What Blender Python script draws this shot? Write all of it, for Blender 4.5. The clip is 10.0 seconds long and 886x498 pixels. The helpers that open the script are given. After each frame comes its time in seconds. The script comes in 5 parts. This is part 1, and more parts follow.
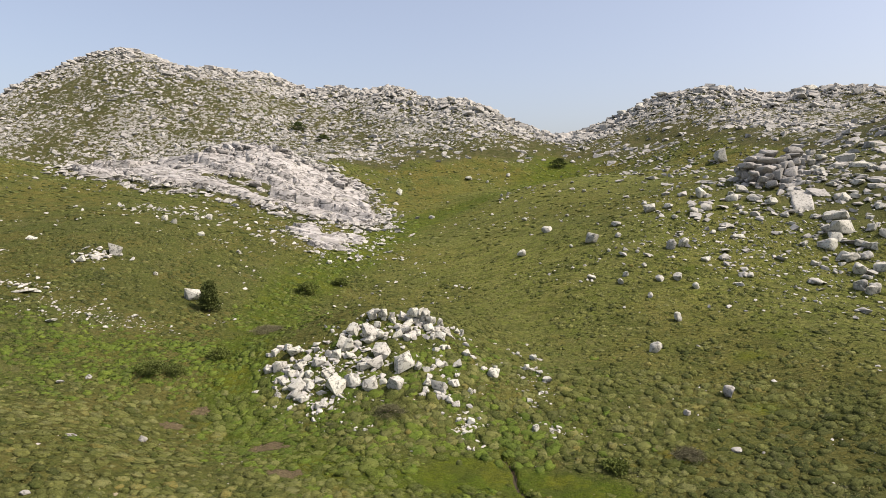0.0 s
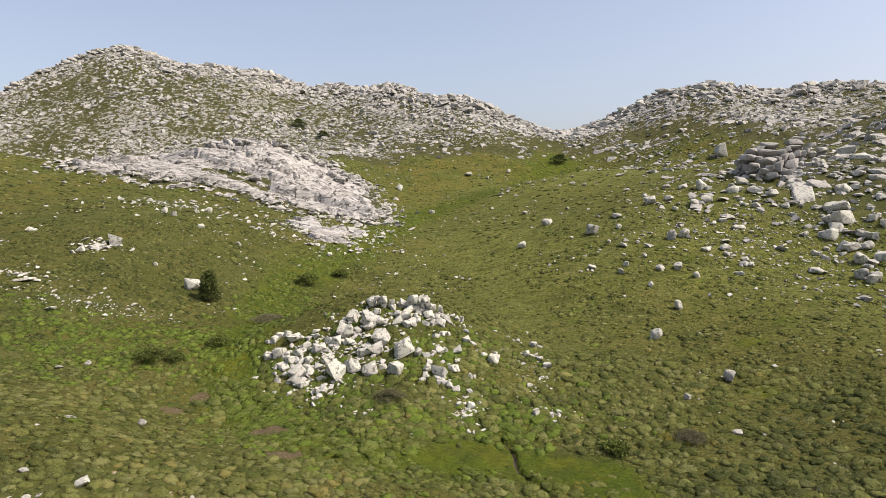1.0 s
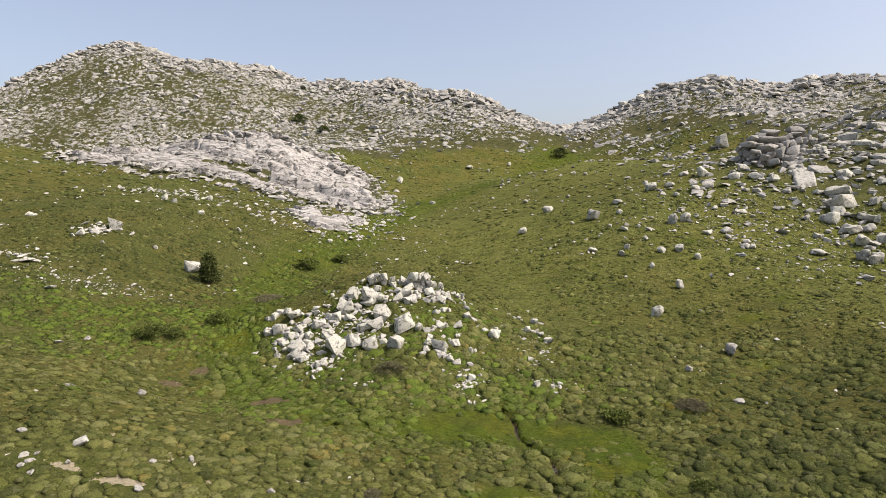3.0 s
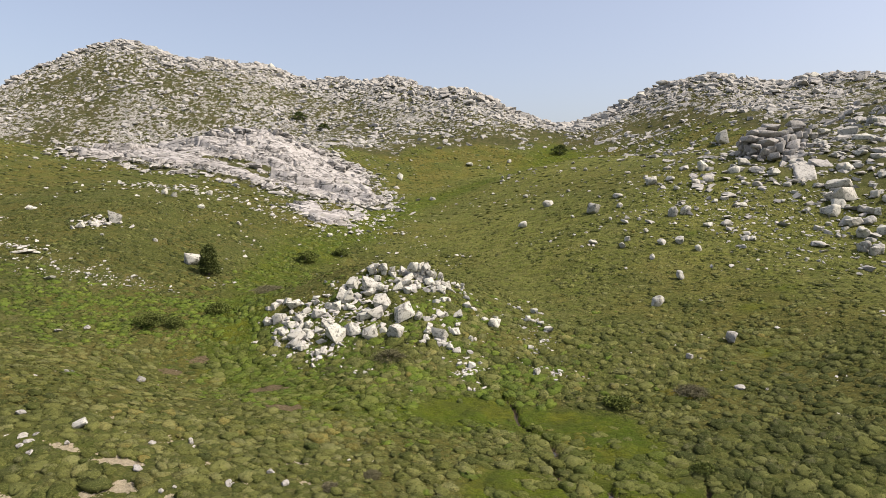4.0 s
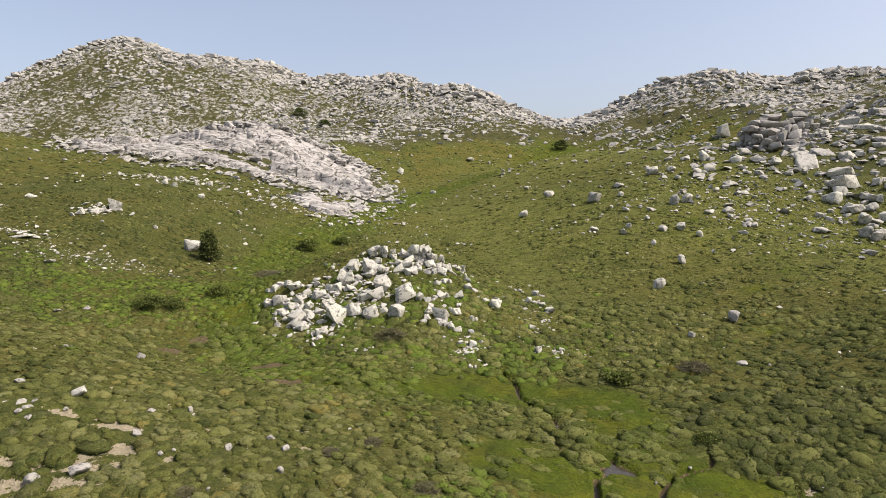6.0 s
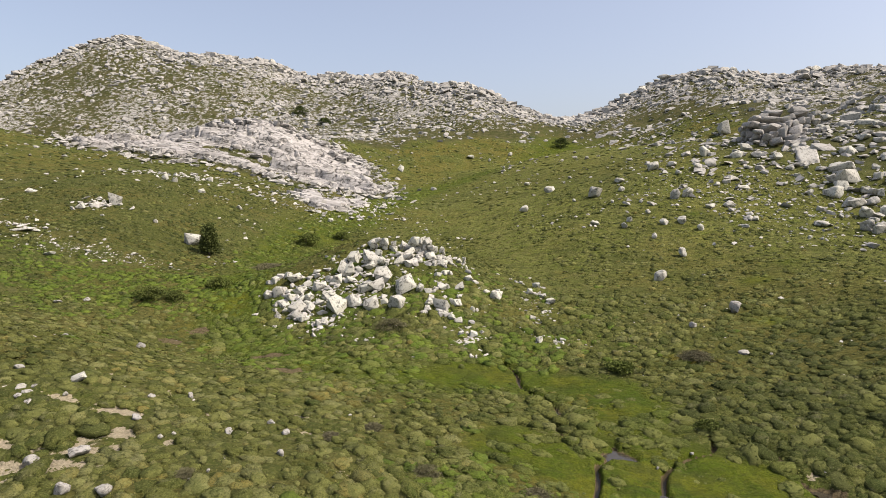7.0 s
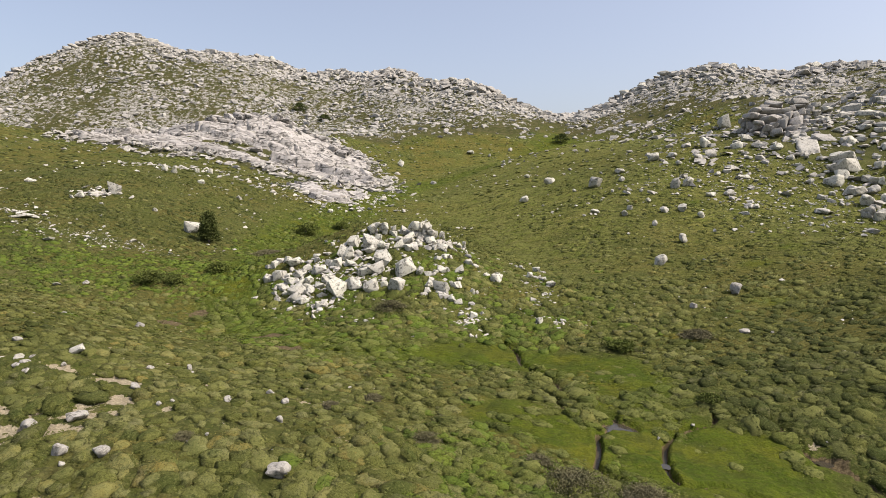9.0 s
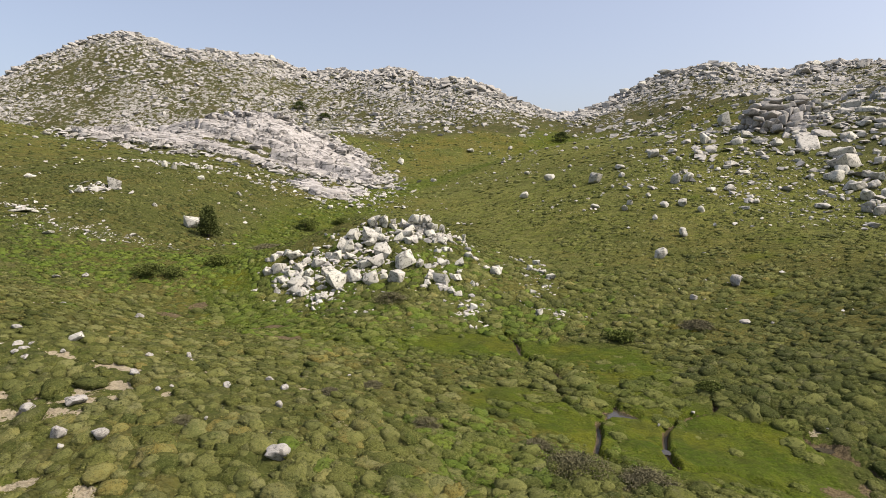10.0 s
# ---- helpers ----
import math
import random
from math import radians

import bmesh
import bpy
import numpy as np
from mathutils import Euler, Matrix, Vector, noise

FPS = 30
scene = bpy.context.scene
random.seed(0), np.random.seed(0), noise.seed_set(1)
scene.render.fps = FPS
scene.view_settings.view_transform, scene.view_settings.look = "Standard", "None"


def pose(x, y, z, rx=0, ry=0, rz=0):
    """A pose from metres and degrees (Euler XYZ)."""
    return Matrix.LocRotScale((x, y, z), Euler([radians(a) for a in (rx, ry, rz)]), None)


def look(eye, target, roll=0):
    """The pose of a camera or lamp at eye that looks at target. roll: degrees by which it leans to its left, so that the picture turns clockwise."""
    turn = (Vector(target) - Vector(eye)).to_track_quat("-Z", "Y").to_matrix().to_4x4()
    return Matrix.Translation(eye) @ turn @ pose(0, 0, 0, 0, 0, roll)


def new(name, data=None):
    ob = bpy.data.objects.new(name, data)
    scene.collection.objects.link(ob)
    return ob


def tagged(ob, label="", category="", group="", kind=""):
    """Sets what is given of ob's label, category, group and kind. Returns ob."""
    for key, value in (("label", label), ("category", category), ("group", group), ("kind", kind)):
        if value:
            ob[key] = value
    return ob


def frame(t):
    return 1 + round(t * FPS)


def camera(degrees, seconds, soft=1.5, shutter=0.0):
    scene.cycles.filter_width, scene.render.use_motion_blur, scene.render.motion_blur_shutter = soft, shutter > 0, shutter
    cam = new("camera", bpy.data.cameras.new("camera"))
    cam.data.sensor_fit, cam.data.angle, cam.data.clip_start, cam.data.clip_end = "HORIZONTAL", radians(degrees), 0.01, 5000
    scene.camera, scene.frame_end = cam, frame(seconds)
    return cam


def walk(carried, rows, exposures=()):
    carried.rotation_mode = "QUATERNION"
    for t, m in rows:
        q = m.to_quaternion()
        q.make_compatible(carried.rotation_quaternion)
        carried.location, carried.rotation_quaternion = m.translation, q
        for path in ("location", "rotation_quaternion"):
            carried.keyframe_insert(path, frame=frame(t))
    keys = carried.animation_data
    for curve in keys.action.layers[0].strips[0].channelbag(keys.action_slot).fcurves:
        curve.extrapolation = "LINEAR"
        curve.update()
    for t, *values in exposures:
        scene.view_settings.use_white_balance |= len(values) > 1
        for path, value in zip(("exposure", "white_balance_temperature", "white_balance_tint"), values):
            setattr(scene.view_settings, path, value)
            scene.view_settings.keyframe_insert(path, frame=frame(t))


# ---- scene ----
cam = camera(71.1, 10.0, soft=0.6)
METRES, EYE, TILT, LEAN, TURN = 10.0, 20.0, -5.6, 0.0, 0.0
ROWS = [
    (0.0, 0.0, 0.0, 0.0, 0.0, 0.0, 0.0),
    (0.5, 0.003, 0.0078, -0.0703, 0.02, -0.03, 0.02),
    (1.0, 0.0051, 0.0136, -0.1375, 0.04, -0.05, 0.04),
    (1.5, 0.006, 0.0201, -0.202, 0.07, -0.06, 0.05),
    (2.0, 0.0064, 0.0254, -0.2625, 0.08, -0.07, 0.05),
    (2.5, 0.0063, 0.0303, -0.3215, 0.09, -0.09, 0.06),
    (4.0, 0.009, 0.0427, -0.4854, 0.12, -0.12, 0.1),
    (4.5, 0.008, 0.0473, -0.5362, 0.13, -0.12, 0.09),
    (5.0, 0.0083, 0.0525, -0.5852, 0.14, -0.12, 0.1),
    (5.5, 0.0068, 0.0583, -0.6319, 0.15, -0.12, 0.1),
    (7.0, 0.0013, 0.0761, -0.7595, 0.19, -0.14, 0.1),
    (7.5, 0.0003, 0.0801, -0.8016, 0.19, -0.15, 0.1),
    (8.0, -0.0001, 0.0836, -0.8429, 0.19, -0.15, 0.11),
    (8.5, 0.0005, 0.0876, -0.883, 0.19, -0.15, 0.1),
    (9.0, 0.0014, 0.0912, -0.9222, 0.19, -0.17, 0.11),
    (9.5, 0.0022, 0.0941, -0.9595, 0.18, -0.17, 0.12),
    (10.0, 0.0023, 0.097, -0.9947, 0.19, -0.17, 0.11),
]
walk(cam, [(t, pose(0, 0, EYE, TILT, LEAN, TURN) @ pose(METRES * x, METRES * y, METRES * z, 90 + pitch, roll, yaw)) for t, x, y, z, yaw, pitch, roll in ROWS],
     exposures=[(0.0, 0.47, 6900.0, 14.0), (10.0, 0.47, 6900.0, 14.0)])

# ---- daylight ----
SUN_ELEVATION, SUN_AZIMUTH = 52.0, 104.0  # azimuth clockwise from the valley's axis (+y)
world = bpy.data.worlds.new("sky")
scene.world = world
world.use_nodes = True
wn = world.node_tree.nodes
sky = wn.new("ShaderNodeTexSky")
sky.sky_type = "NISHITA"
sky.sun_disc = False
sky.sun_elevation, sky.sun_rotation = radians(SUN_ELEVATION), radians(SUN_AZIMUTH)
sky.altitude, sky.air_density, sky.dust_density, sky.ozone_density = 1200, 0.95, 10.0, 0.7
wn["Background"].inputs["Strength"].default_value = 0.15
haze = wn.new("ShaderNodeMix")
haze.data_type = "RGBA"
haze.inputs["Factor"].default_value = 0.2
haze.inputs["B"].default_value = (4.05, 4.35, 4.95, 1)
world.node_tree.links.new(sky.outputs[0], haze.inputs["A"])
world.node_tree.links.new(haze.outputs["Result"], wn["Background"].inputs["Color"])
sun = new("sun", bpy.data.lights.new("sun", "SUN"))
sun.data.energy, sun.data.angle, sun.data.color = 3.8, radians(0.6), (1.0, 0.95, 0.87)
e, a = radians(SUN_ELEVATION), radians(SUN_AZIMUTH)
sun.matrix_world = look((0, 0, 0), (-math.cos(e) * math.sin(a), -math.cos(e) * math.cos(a), -math.sin(e)))


# ---- materials ----
class Nodes:
    """Short names for building a node material."""

    def __init__(self, name, rough=0.9):
        self.mat = bpy.data.materials.new(name)
        self.mat.use_nodes = True
        self.t = self.mat.node_tree
        self.bsdf = self.t.nodes["Principled BSDF"]
        self.bsdf.inputs["Roughness"].default_value = rough
        self.bsdf.inputs["Specular IOR Level"].default_value = 0.25
        self.pos = self.t.nodes.new("ShaderNodeNewGeometry").outputs["Position"]

    def put(self, socket, value):
        if hasattr(value, "is_output"):
            self.t.links.new(value, socket)
        else:
            socket.default_value = value

    def noise(self, scale, detail=4.0, rough=0.55, coords=None, lacunarity=2.0):
        n = self.t.nodes.new("ShaderNodeTexNoise")
        self.put(n.inputs["Vector"], coords or self.pos)
        for key, v in (("Scale", scale), ("Detail", detail), ("Roughness", rough), ("Lacunarity", lacunarity)):
            n.inputs[key].default_value = v
        return n.outputs["Fac"]

    def cells(self, scale, out="Color", coords=None, feature="F1"):
        n = self.t.nodes.new("ShaderNodeTexVoronoi")
        n.feature = feature
        self.put(n.inputs["Vector"], coords or self.pos)
        n.inputs["Scale"].default_value = scale
        return n.outputs[out]

    def stretch(self, x, y, z, coords=None):
        n = self.t.nodes.new("ShaderNodeVectorMath")
        n.operation = "MULTIPLY"
        self.put(n.inputs[0], coords or self.pos)
        n.inputs[1].default_value = (x, y, z)
        return n.outputs[0]

    def step(self, value, low, high, a=0.0, b=1.0):
        n = self.t.nodes.new("ShaderNodeMapRange")
        n.interpolation_type = "SMOOTHSTEP"
        self.put(n.inputs["Value"], value)
        for key, v in (("From Min", low), ("From Max", high), ("To Min", a), ("To Max", b)):
            self.put(n.inputs[key], v)
        return n.outputs[0]

    def math(self, op, a, b=0.0):
        n = self.t.nodes.new("ShaderNodeMath")
        n.operation = op
        self.put(n.inputs[0], a)
        self.put(n.inputs[1], b)
        return n.outputs[0]

    def mix(self, fac, a, b):
        n = self.t.nodes.new("ShaderNodeMix")
        n.data_type = "RGBA"
        self.put(n.inputs["Factor"], fac)
        self.put(n.inputs["A"], a if hasattr(a, "is_output") else (*a, 1))
        self.put(n.inputs["B"], b if hasattr(b, "is_output") else (*b, 1))
        return n.outputs["Result"]

    def attribute(self, name):
        n = self.t.nodes.new("ShaderNodeAttribute")
        n.attribute_name = name
        return n.outputs["Fac"]

    def island(self):
        return self.t.nodes.new("ShaderNodeNewGeometry").outputs["Random Per Island"]

    def object_random(self):
        return self.t.nodes.new("ShaderNodeObjectInfo").outputs["Random"]

    def done(self, colour, height=None, strength=0.5, distance=0.1):
        self.put(self.bsdf.inputs["Base Color"], colour)
        if height is not None:
            n = self.t.nodes.new("ShaderNodeBump")
            n.inputs["Strength"].default_value, n.inputs["Distance"].default_value = strength, distance
            self.put(n.inputs["Height"], height)
            self.put(self.bsdf.inputs["Normal"], n.outputs[0])
        return self.mat


def granite(name, light=(0.50, 0.47, 0.43), warm=(0.48, 0.41, 0.36), dark=(0.20, 0.19, 0.175), lichen=0.6, scale=1.0, island=True, jointed=False):
    n = Nodes(name, 0.88)
    one = n.island() if island else n.object_random()
    col = n.mix(n.noise(0.5 * scale), light, warm)
    col = n.mix(n.step(one, 0.0, 1.0, 0.0, 0.55), col, (0.34, 0.325, 0.305))
    blotch = n.noise(1.7 * scale, 6, 0.65)
    col = n.mix(n.step(blotch, 0.50, 0.62, 0.0, lichen), col, dark)
    spots = n.noise(5.0 * scale, 4, 0.7)
    col = n.mix(n.step(spots, 0.54, 0.62, 0.0, 0.6 * lichen), col, (0.16, 0.155, 0.14))
    col = n.mix(n.step(n.noise(0.9 * scale, 5, 0.6), 0.60, 0.75, 0.0, 0.35), col, (0.42, 0.42, 0.24))
    grain = n.noise(24.0 * scale, 3, 0.7)
    col = n.mix(n.step(grain, 0.45, 0.62, 0.0, 0.22), col, (0.2, 0.19, 0.18))
    if jointed:
        streak = n.noise(1.0, 4, 0.6, n.stretch(0.05, 0.35, 0.9))
        col = n.mix(n.step(streak, 0.48, 0.60, 0.0, 0.6), col, (0.20, 0.19, 0.175))
        bent = n.t.nodes.new("ShaderNodeVectorMath")
        bent.operation = "MULTIPLY_ADD"
        n.put(bent.inputs[0], n.noise(0.25, 3, 0.6))
        bent.inputs[1].default_value = (2.4, 2.4, 2.4)
        n.put(bent.inputs[2], n.stretch(0.10, 0.32, 0.55))
        crack = n.step(n.cells(1.0, "Distance", bent.outputs[0], "DISTANCE_TO_EDGE"), 0.01, 0.10, 1.0, 0.0)
        col = n.mix(n.math("MULTIPLY", crack, n.step(blotch, 0.38, 0.52)), col, (0.07, 0.066, 0.06))
    high = n.math("ADD", n.math("MULTIPLY", blotch, 0.6), n.math("MULTIPLY", grain, 0.12))
    return n.done(col, high, 0.6, 0.12 / scale)


def heath_colour(n, tone, wet, grain=1.0):
    """Olive cushions, ochre and grey-green ones, brighter green where it is wet."""
    n.bsdf.inputs["Specular IOR Level"].default_value = 0.06
    broad = n.noise(0.05, 4, 0.55)
    patch = n.noise(0.16, 4, 0.6)
    mid = n.noise(0.4, 4, 0.6)
    fine = n.noise(8.0, 4, 0.7)
    mixed = n.math("ADD", tone, n.math("MULTIPLY", n.math("SUBTRACT", mid, 0.5), 1.1))
    ramp = n.t.nodes.new("ShaderNodeValToRGB")
    n.put(ramp.inputs[0], mixed)
    stops = [(0.0, (0.046, 0.060, 0.014)), (0.2, (0.062, 0.080, 0.017)), (0.38, (0.092, 0.098, 0.024)), (0.55, (0.078, 0.102, 0.016)), (0.72, (0.122, 0.116, 0.030)), (0.86, (0.115, 0.112, 0.048)), (1.0, (0.16, 0.122, 0.025))]
    for k, (at, c) in enumerate(stops):
        el = ramp.color_ramp.elements[k] if k < 2 else ramp.color_ramp.elements.new(at)
        el.position, el.color = at, (*c, 1)
    col = n.mix(n.step(broad, 0.45, 0.57, 0.0, 0.65), ramp.outputs[0], (0.15, 0.112, 0.022))
    col = n.mix(n.step(patch, 0.50, 0.60, 0.0, 0.6), col, (0.066, 0.092, 0.012))
    col = n.mix(n.step(patch, 0.46, 0.38, 0.0, 0.45), col, (0.135, 0.125, 0.04))
    green = n.mix(n.step(mid, 0.40, 0.60), (0.050, 0.082, 0.007), (0.098, 0.112, 0.010))
    green = n.mix(n.step(patch, 0.44, 0.56, 0.0, 0.6), green, (0.075, 0.105, 0.009))
    col = n.mix(n.step(wet, 0.15, 0.85, 0.0, 0.9), col, green)
    tuft_gap = n.noise(2.4, 3, 0.6, n.stretch(0.8, 1.25, 1.0))
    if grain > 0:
        # dark gaps between tufts: their shade is painted into the colour
        col = n.mix(n.step(tuft_gap, 0.47, 0.55, 0.0, n.step(wet, 0.2, 0.9, 0.48 * grain, 0.28)), col, (0.030, 0.036, 0.009))
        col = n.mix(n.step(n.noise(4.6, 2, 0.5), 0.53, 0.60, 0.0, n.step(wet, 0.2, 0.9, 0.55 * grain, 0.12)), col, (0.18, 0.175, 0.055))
    return n.mix(n.step(fine, 0.47, 0.62, 0.0, 0.4), col, (0.03, 0.036, 0.009)), tuft_gap, fine


def turf():
    n = Nodes("turf", 0.95)
    wet, soil, rock, peat = n.attribute("wet"), n.attribute("soil"), n.attribute("rock"), n.attribute("peat")
    small = n.noise(1.6, 5, 0.65)
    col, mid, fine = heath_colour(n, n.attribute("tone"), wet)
    col = n.mix(n.step(rock, 0.05, 0.35, 0.0, 0.85), col, n.mix(n.step(n.noise(0.5, 4, 0.6), 0.4, 0.6), (0.040, 0.044, 0.017), (0.078, 0.070, 0.034)))
    sward = n.mix(n.step(n.noise(0.7, 4, 0.6), 0.42, 0.58), (0.136, 0.156, 0.031), (0.184, 0.184, 0.056))
    # the same painted shade in the hollows of the sward
    sward = n.mix(n.step(mid, 0.47, 0.56, 0.0, 0.5), sward, (0.035, 0.045, 0.011))
    col = n.mix(n.math("MULTIPLY", n.attribute("sward"), 0.85), col, sward)
    # shade between the heath cushions, put into the turf's colour
    col = n.mix(n.math("MULTIPLY", n.attribute("gap_shade"), 0.45), col, n.mix(n.step(fine, 0.4, 0.6), (0.042, 0.050, 0.018), (0.080, 0.084, 0.034)))
    clumps = n.noise(0.34, 5, 0.7, n.stretch(0.6, 1.3, 1.0))
    col = n.mix(n.step(clumps, 0.50, 0.60, 0.0, 0.5), col, (0.045, 0.054, 0.013))
    gravel = n.mix(n.step(fine, 0.4, 0.6), (0.36, 0.315, 0.225), (0.27, 0.23, 0.155))
    col = n.mix(n.step(n.math("ADD", soil, n.math("MULTIPLY", n.math("SUBTRACT", small, 0.5), 2.4)), 0.52, 0.62), col, gravel)
    col = n.mix(n.step(n.math("ADD", peat, n.math("MULTIPLY", n.math("SUBTRACT", small, 0.5), 1.5)), 0.5, 0.62), col, n.mix(n.step(fine, 0.35, 0.65), (0.155, 0.122, 0.070), (0.078, 0.060, 0.034)))
    stone = n.mix(n.step(n.noise(1.1, 5, 0.7), 0.42, 0.58), (0.41, 0.40, 0.37), (0.15, 0.145, 0.13))
    patchy = n.math("ADD", rock, n.math("MULTIPLY", n.math("SUBTRACT", n.noise(0.42, 6, 0.7), 0.5), 2.4))
    col = n.mix(n.step(patchy, 0.76, 0.86, 0.0, 0.85), col, stone)
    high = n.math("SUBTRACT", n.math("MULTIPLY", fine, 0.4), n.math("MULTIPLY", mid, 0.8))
    return n.done(col, high, 1.0, 0.4)


def foliage(name, a, b, c, dry=0.0, deep=1.0):
    n = Nodes(name, 0.8)
    n.bsdf.inputs["Specular IOR Level"].default_value = 0.08
    one = n.island()
    col = n.mix(n.step(n.noise(0.7, 3, 0.5), 0.35, 0.65), a, b)
    col = n.mix(n.step(n.noise(0.23, 3, 0.5), 0.48, 0.68, 0.0, 0.75), col, c)
    col = n.mix(n.step(n.noise(1.1, 2, 0.5), 0.56, 0.68, 0.0, dry), col, (0.135, 0.118, 0.088))
    col = n.mix(n.math("MULTIPLY", one, 0.4 * deep), col, (0.030, 0.040, 0.011))
    grit = n.noise(9.0, 4, 0.75)
    col = n.mix(n.step(grit, 0.50, 0.60, 0.0, 0.55 * deep), col, (0.024, 0.030, 0.009))
    return n.done(col, grit, 1.0, 0.1)


def sprigs():
    n = Nodes("sprigs", 0.85)
    col, mid, fine = heath_colour(n, n.attribute("tone"), n.attribute("wet"), 0.0)
    one = n.island()
    col = n.mix(n.step(n.noise(0.9, 3, 0.6), 0.50, 0.62, 0.0, 0.6), col, (0.088, 0.125, 0.022))
    col = n.mix(n.step(one, 0.0, 1.0, 0.0, 0.45), col, (0.21, 0.21, 0.085))
    col = n.mix(n.step(one, 0.2, 0.0, 0.0, 0.35), col, (0.032, 0.04, 0.011))
    grit = n.noise(9.0, 4, 0.75)
    col = n.mix(n.step(grit, 0.50, 0.60, 0.0, 0.7), col, (0.024, 0.031, 0.009))
    col = n.mix(n.step(grit, 0.46, 0.36, 0.0, 0.5), col, (0.22, 0.225, 0.095))
    col = n.mix(n.step(n.noise(2.2, 3, 0.6), 0.60, 0.68, 0.0, 0.4), col, (0.17, 0.145, 0.10))
    return n.done(col, grit, 1.0, 0.12)


def cushions(name):
    """Low heath: every cushion of one colour, from dark green and olive to straw and ochre, with fine twiggy grain."""
    n = Nodes(name, 0.9)
    n.bsdf.inputs["Specular IOR Level"].default_value = 0.06
    ramp = n.t.nodes.new("ShaderNodeValToRGB")
    clump = n.noise(2.6, 3, 0.6)
    n.put(ramp.inputs[0], n.math("ADD", n.attribute("tone"), n.math("MULTIPLY", n.math("SUBTRACT", clump, 0.5), 0.45)))
    stops = [(0.0, (0.048, 0.058, 0.018)), (0.22, (0.068, 0.080, 0.022)), (0.42, (0.102, 0.112, 0.029)), (0.58, (0.135, 0.142, 0.040)), (0.74, (0.168, 0.172, 0.070)), (0.88, (0.195, 0.178, 0.056)), (1.0, (0.210, 0.160, 0.040))]
    for k, (at, c) in enumerate(stops):
        el = ramp.color_ramp.elements[k] if k < 2 else ramp.color_ramp.elements.new(at)
        el.position, el.color = at, (*c, 1)
    green = n.mix(clump, (0.066, 0.100, 0.016), (0.115, 0.142, 0.024))
    col = n.mix(n.step(n.attribute("wet"), 0.15, 0.85, 0.0, 0.9), ramp.outputs[0], green)
    col = n.mix(n.step(n.noise(0.9, 4, 0.65), 0.56, 0.68, 0.0, 0.45), col, (0.175, 0.165, 0.095))
    col = n.mix(n.step(n.noise(0.45, 4, 0.6), 0.44, 0.34, 0.0, 0.6), col, (0.052, 0.074, 0.018))
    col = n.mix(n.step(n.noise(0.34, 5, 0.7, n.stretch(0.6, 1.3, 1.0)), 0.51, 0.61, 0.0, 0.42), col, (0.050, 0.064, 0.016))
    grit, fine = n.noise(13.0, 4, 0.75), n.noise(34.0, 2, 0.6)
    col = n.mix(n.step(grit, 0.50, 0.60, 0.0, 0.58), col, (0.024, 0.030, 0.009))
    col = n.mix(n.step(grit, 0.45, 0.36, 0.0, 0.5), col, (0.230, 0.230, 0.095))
    one = n.island()
    col = n.mix(n.step(one, 0.45, 1.0, 0.0, 0.32), col, (0.235, 0.240, 0.085))
    col = n.mix(n.step(one, 0.35, 0.0, 0.0, 0.25), col, (0.034, 0.044, 0.014))
    return n.done(col, n.math("ADD", n.math("MULTIPLY", grit, 0.7), n.math("MULTIPLY", fine, 0.3)), 1.0, 0.14)


SPRIGS = sprigs()
CUSHIONS = cushions("heath_cushions")
TURF = turf()
ROCK_PIECE = granite("granite_boulder", light=(0.50, 0.497, 0.44), warm=(0.45, 0.445, 0.365), dark=(0.15, 0.147, 0.13), lichen=0.85, island=False, scale=1.3)
ROCK_PALE = granite("granite_pale", light=(0.52, 0.518, 0.46), warm=(0.46, 0.458, 0.37), dark=(0.13, 0.128, 0.11), lichen=1.0, island=False, scale=1.6)
ROCK_LICHEN = granite("granite_lichened", light=(0.31, 0.302, 0.275), warm=(0.27, 0.262, 0.23), dark=(0.12, 0.115, 0.10), lichen=1.0, island=False, scale=2.6)
ROCK_GREY = granite("granite_weathered", light=(0.32, 0.312, 0.29), warm=(0.27, 0.262, 0.24), lichen=1.0, island=False, scale=0.9)
ROCK_SLAB = granite("granite_slab", jointed=True, light=(0.43, 0.42, 0.40), warm=(0.38, 0.36, 0.34), lichen=0.75, island=False, scale=0.3)
ROCK_FAR = granite("granite_scatter", light=(0.385, 0.38, 0.35), warm=(0.335, 0.325, 0.29), lichen=0.8, scale=0.6)
GREENERY = foliage("green_shrub", (0.092, 0.138, 0.020), (0.135, 0.175, 0.028), (0.074, 0.105, 0.019), 0.15, 0.85)
NEEDLES = foliage("dark_needles", (0.060, 0.080, 0.024), (0.072, 0.095, 0.026), (0.055, 0.072, 0.022))
DRY = foliage("dry_twigs", (0.165, 0.150, 0.092), (0.155, 0.145, 0.080), (0.13, 0.13, 0.058), 0.2, 0.2)
BUSH = foliage("bush_leaves", (0.13, 0.165, 0.04), (0.16, 0.19, 0.045), (0.115, 0.14, 0.04), 0.1)
GORSE = foliage("ochre_shrub", (0.16, 0.135, 0.02), (0.12, 0.12, 0.02), (0.17, 0.12, 0.022), 0.2)
n = Nodes("bark", 0.9)
BARK = n.done(n.mix(n.noise(9.0), (0.13, 0.10, 0.075), (0.07, 0.055, 0.045)), n.noise(22.0), 0.8, 0.05)
n = Nodes("brook_water", 0.3)
n.bsdf.inputs["Specular IOR Level"].default_value = 0.08
BROOK = n.done(n.mix(n.noise(2.5), (0.035, 0.030, 0.018), (0.075, 0.058, 0.032)), n.noise(7.0), 0.3, 0.05)
n = Nodes("pool_water", 0.12)
n.bsdf.inputs["Specular IOR Level"].default_value = 0.35
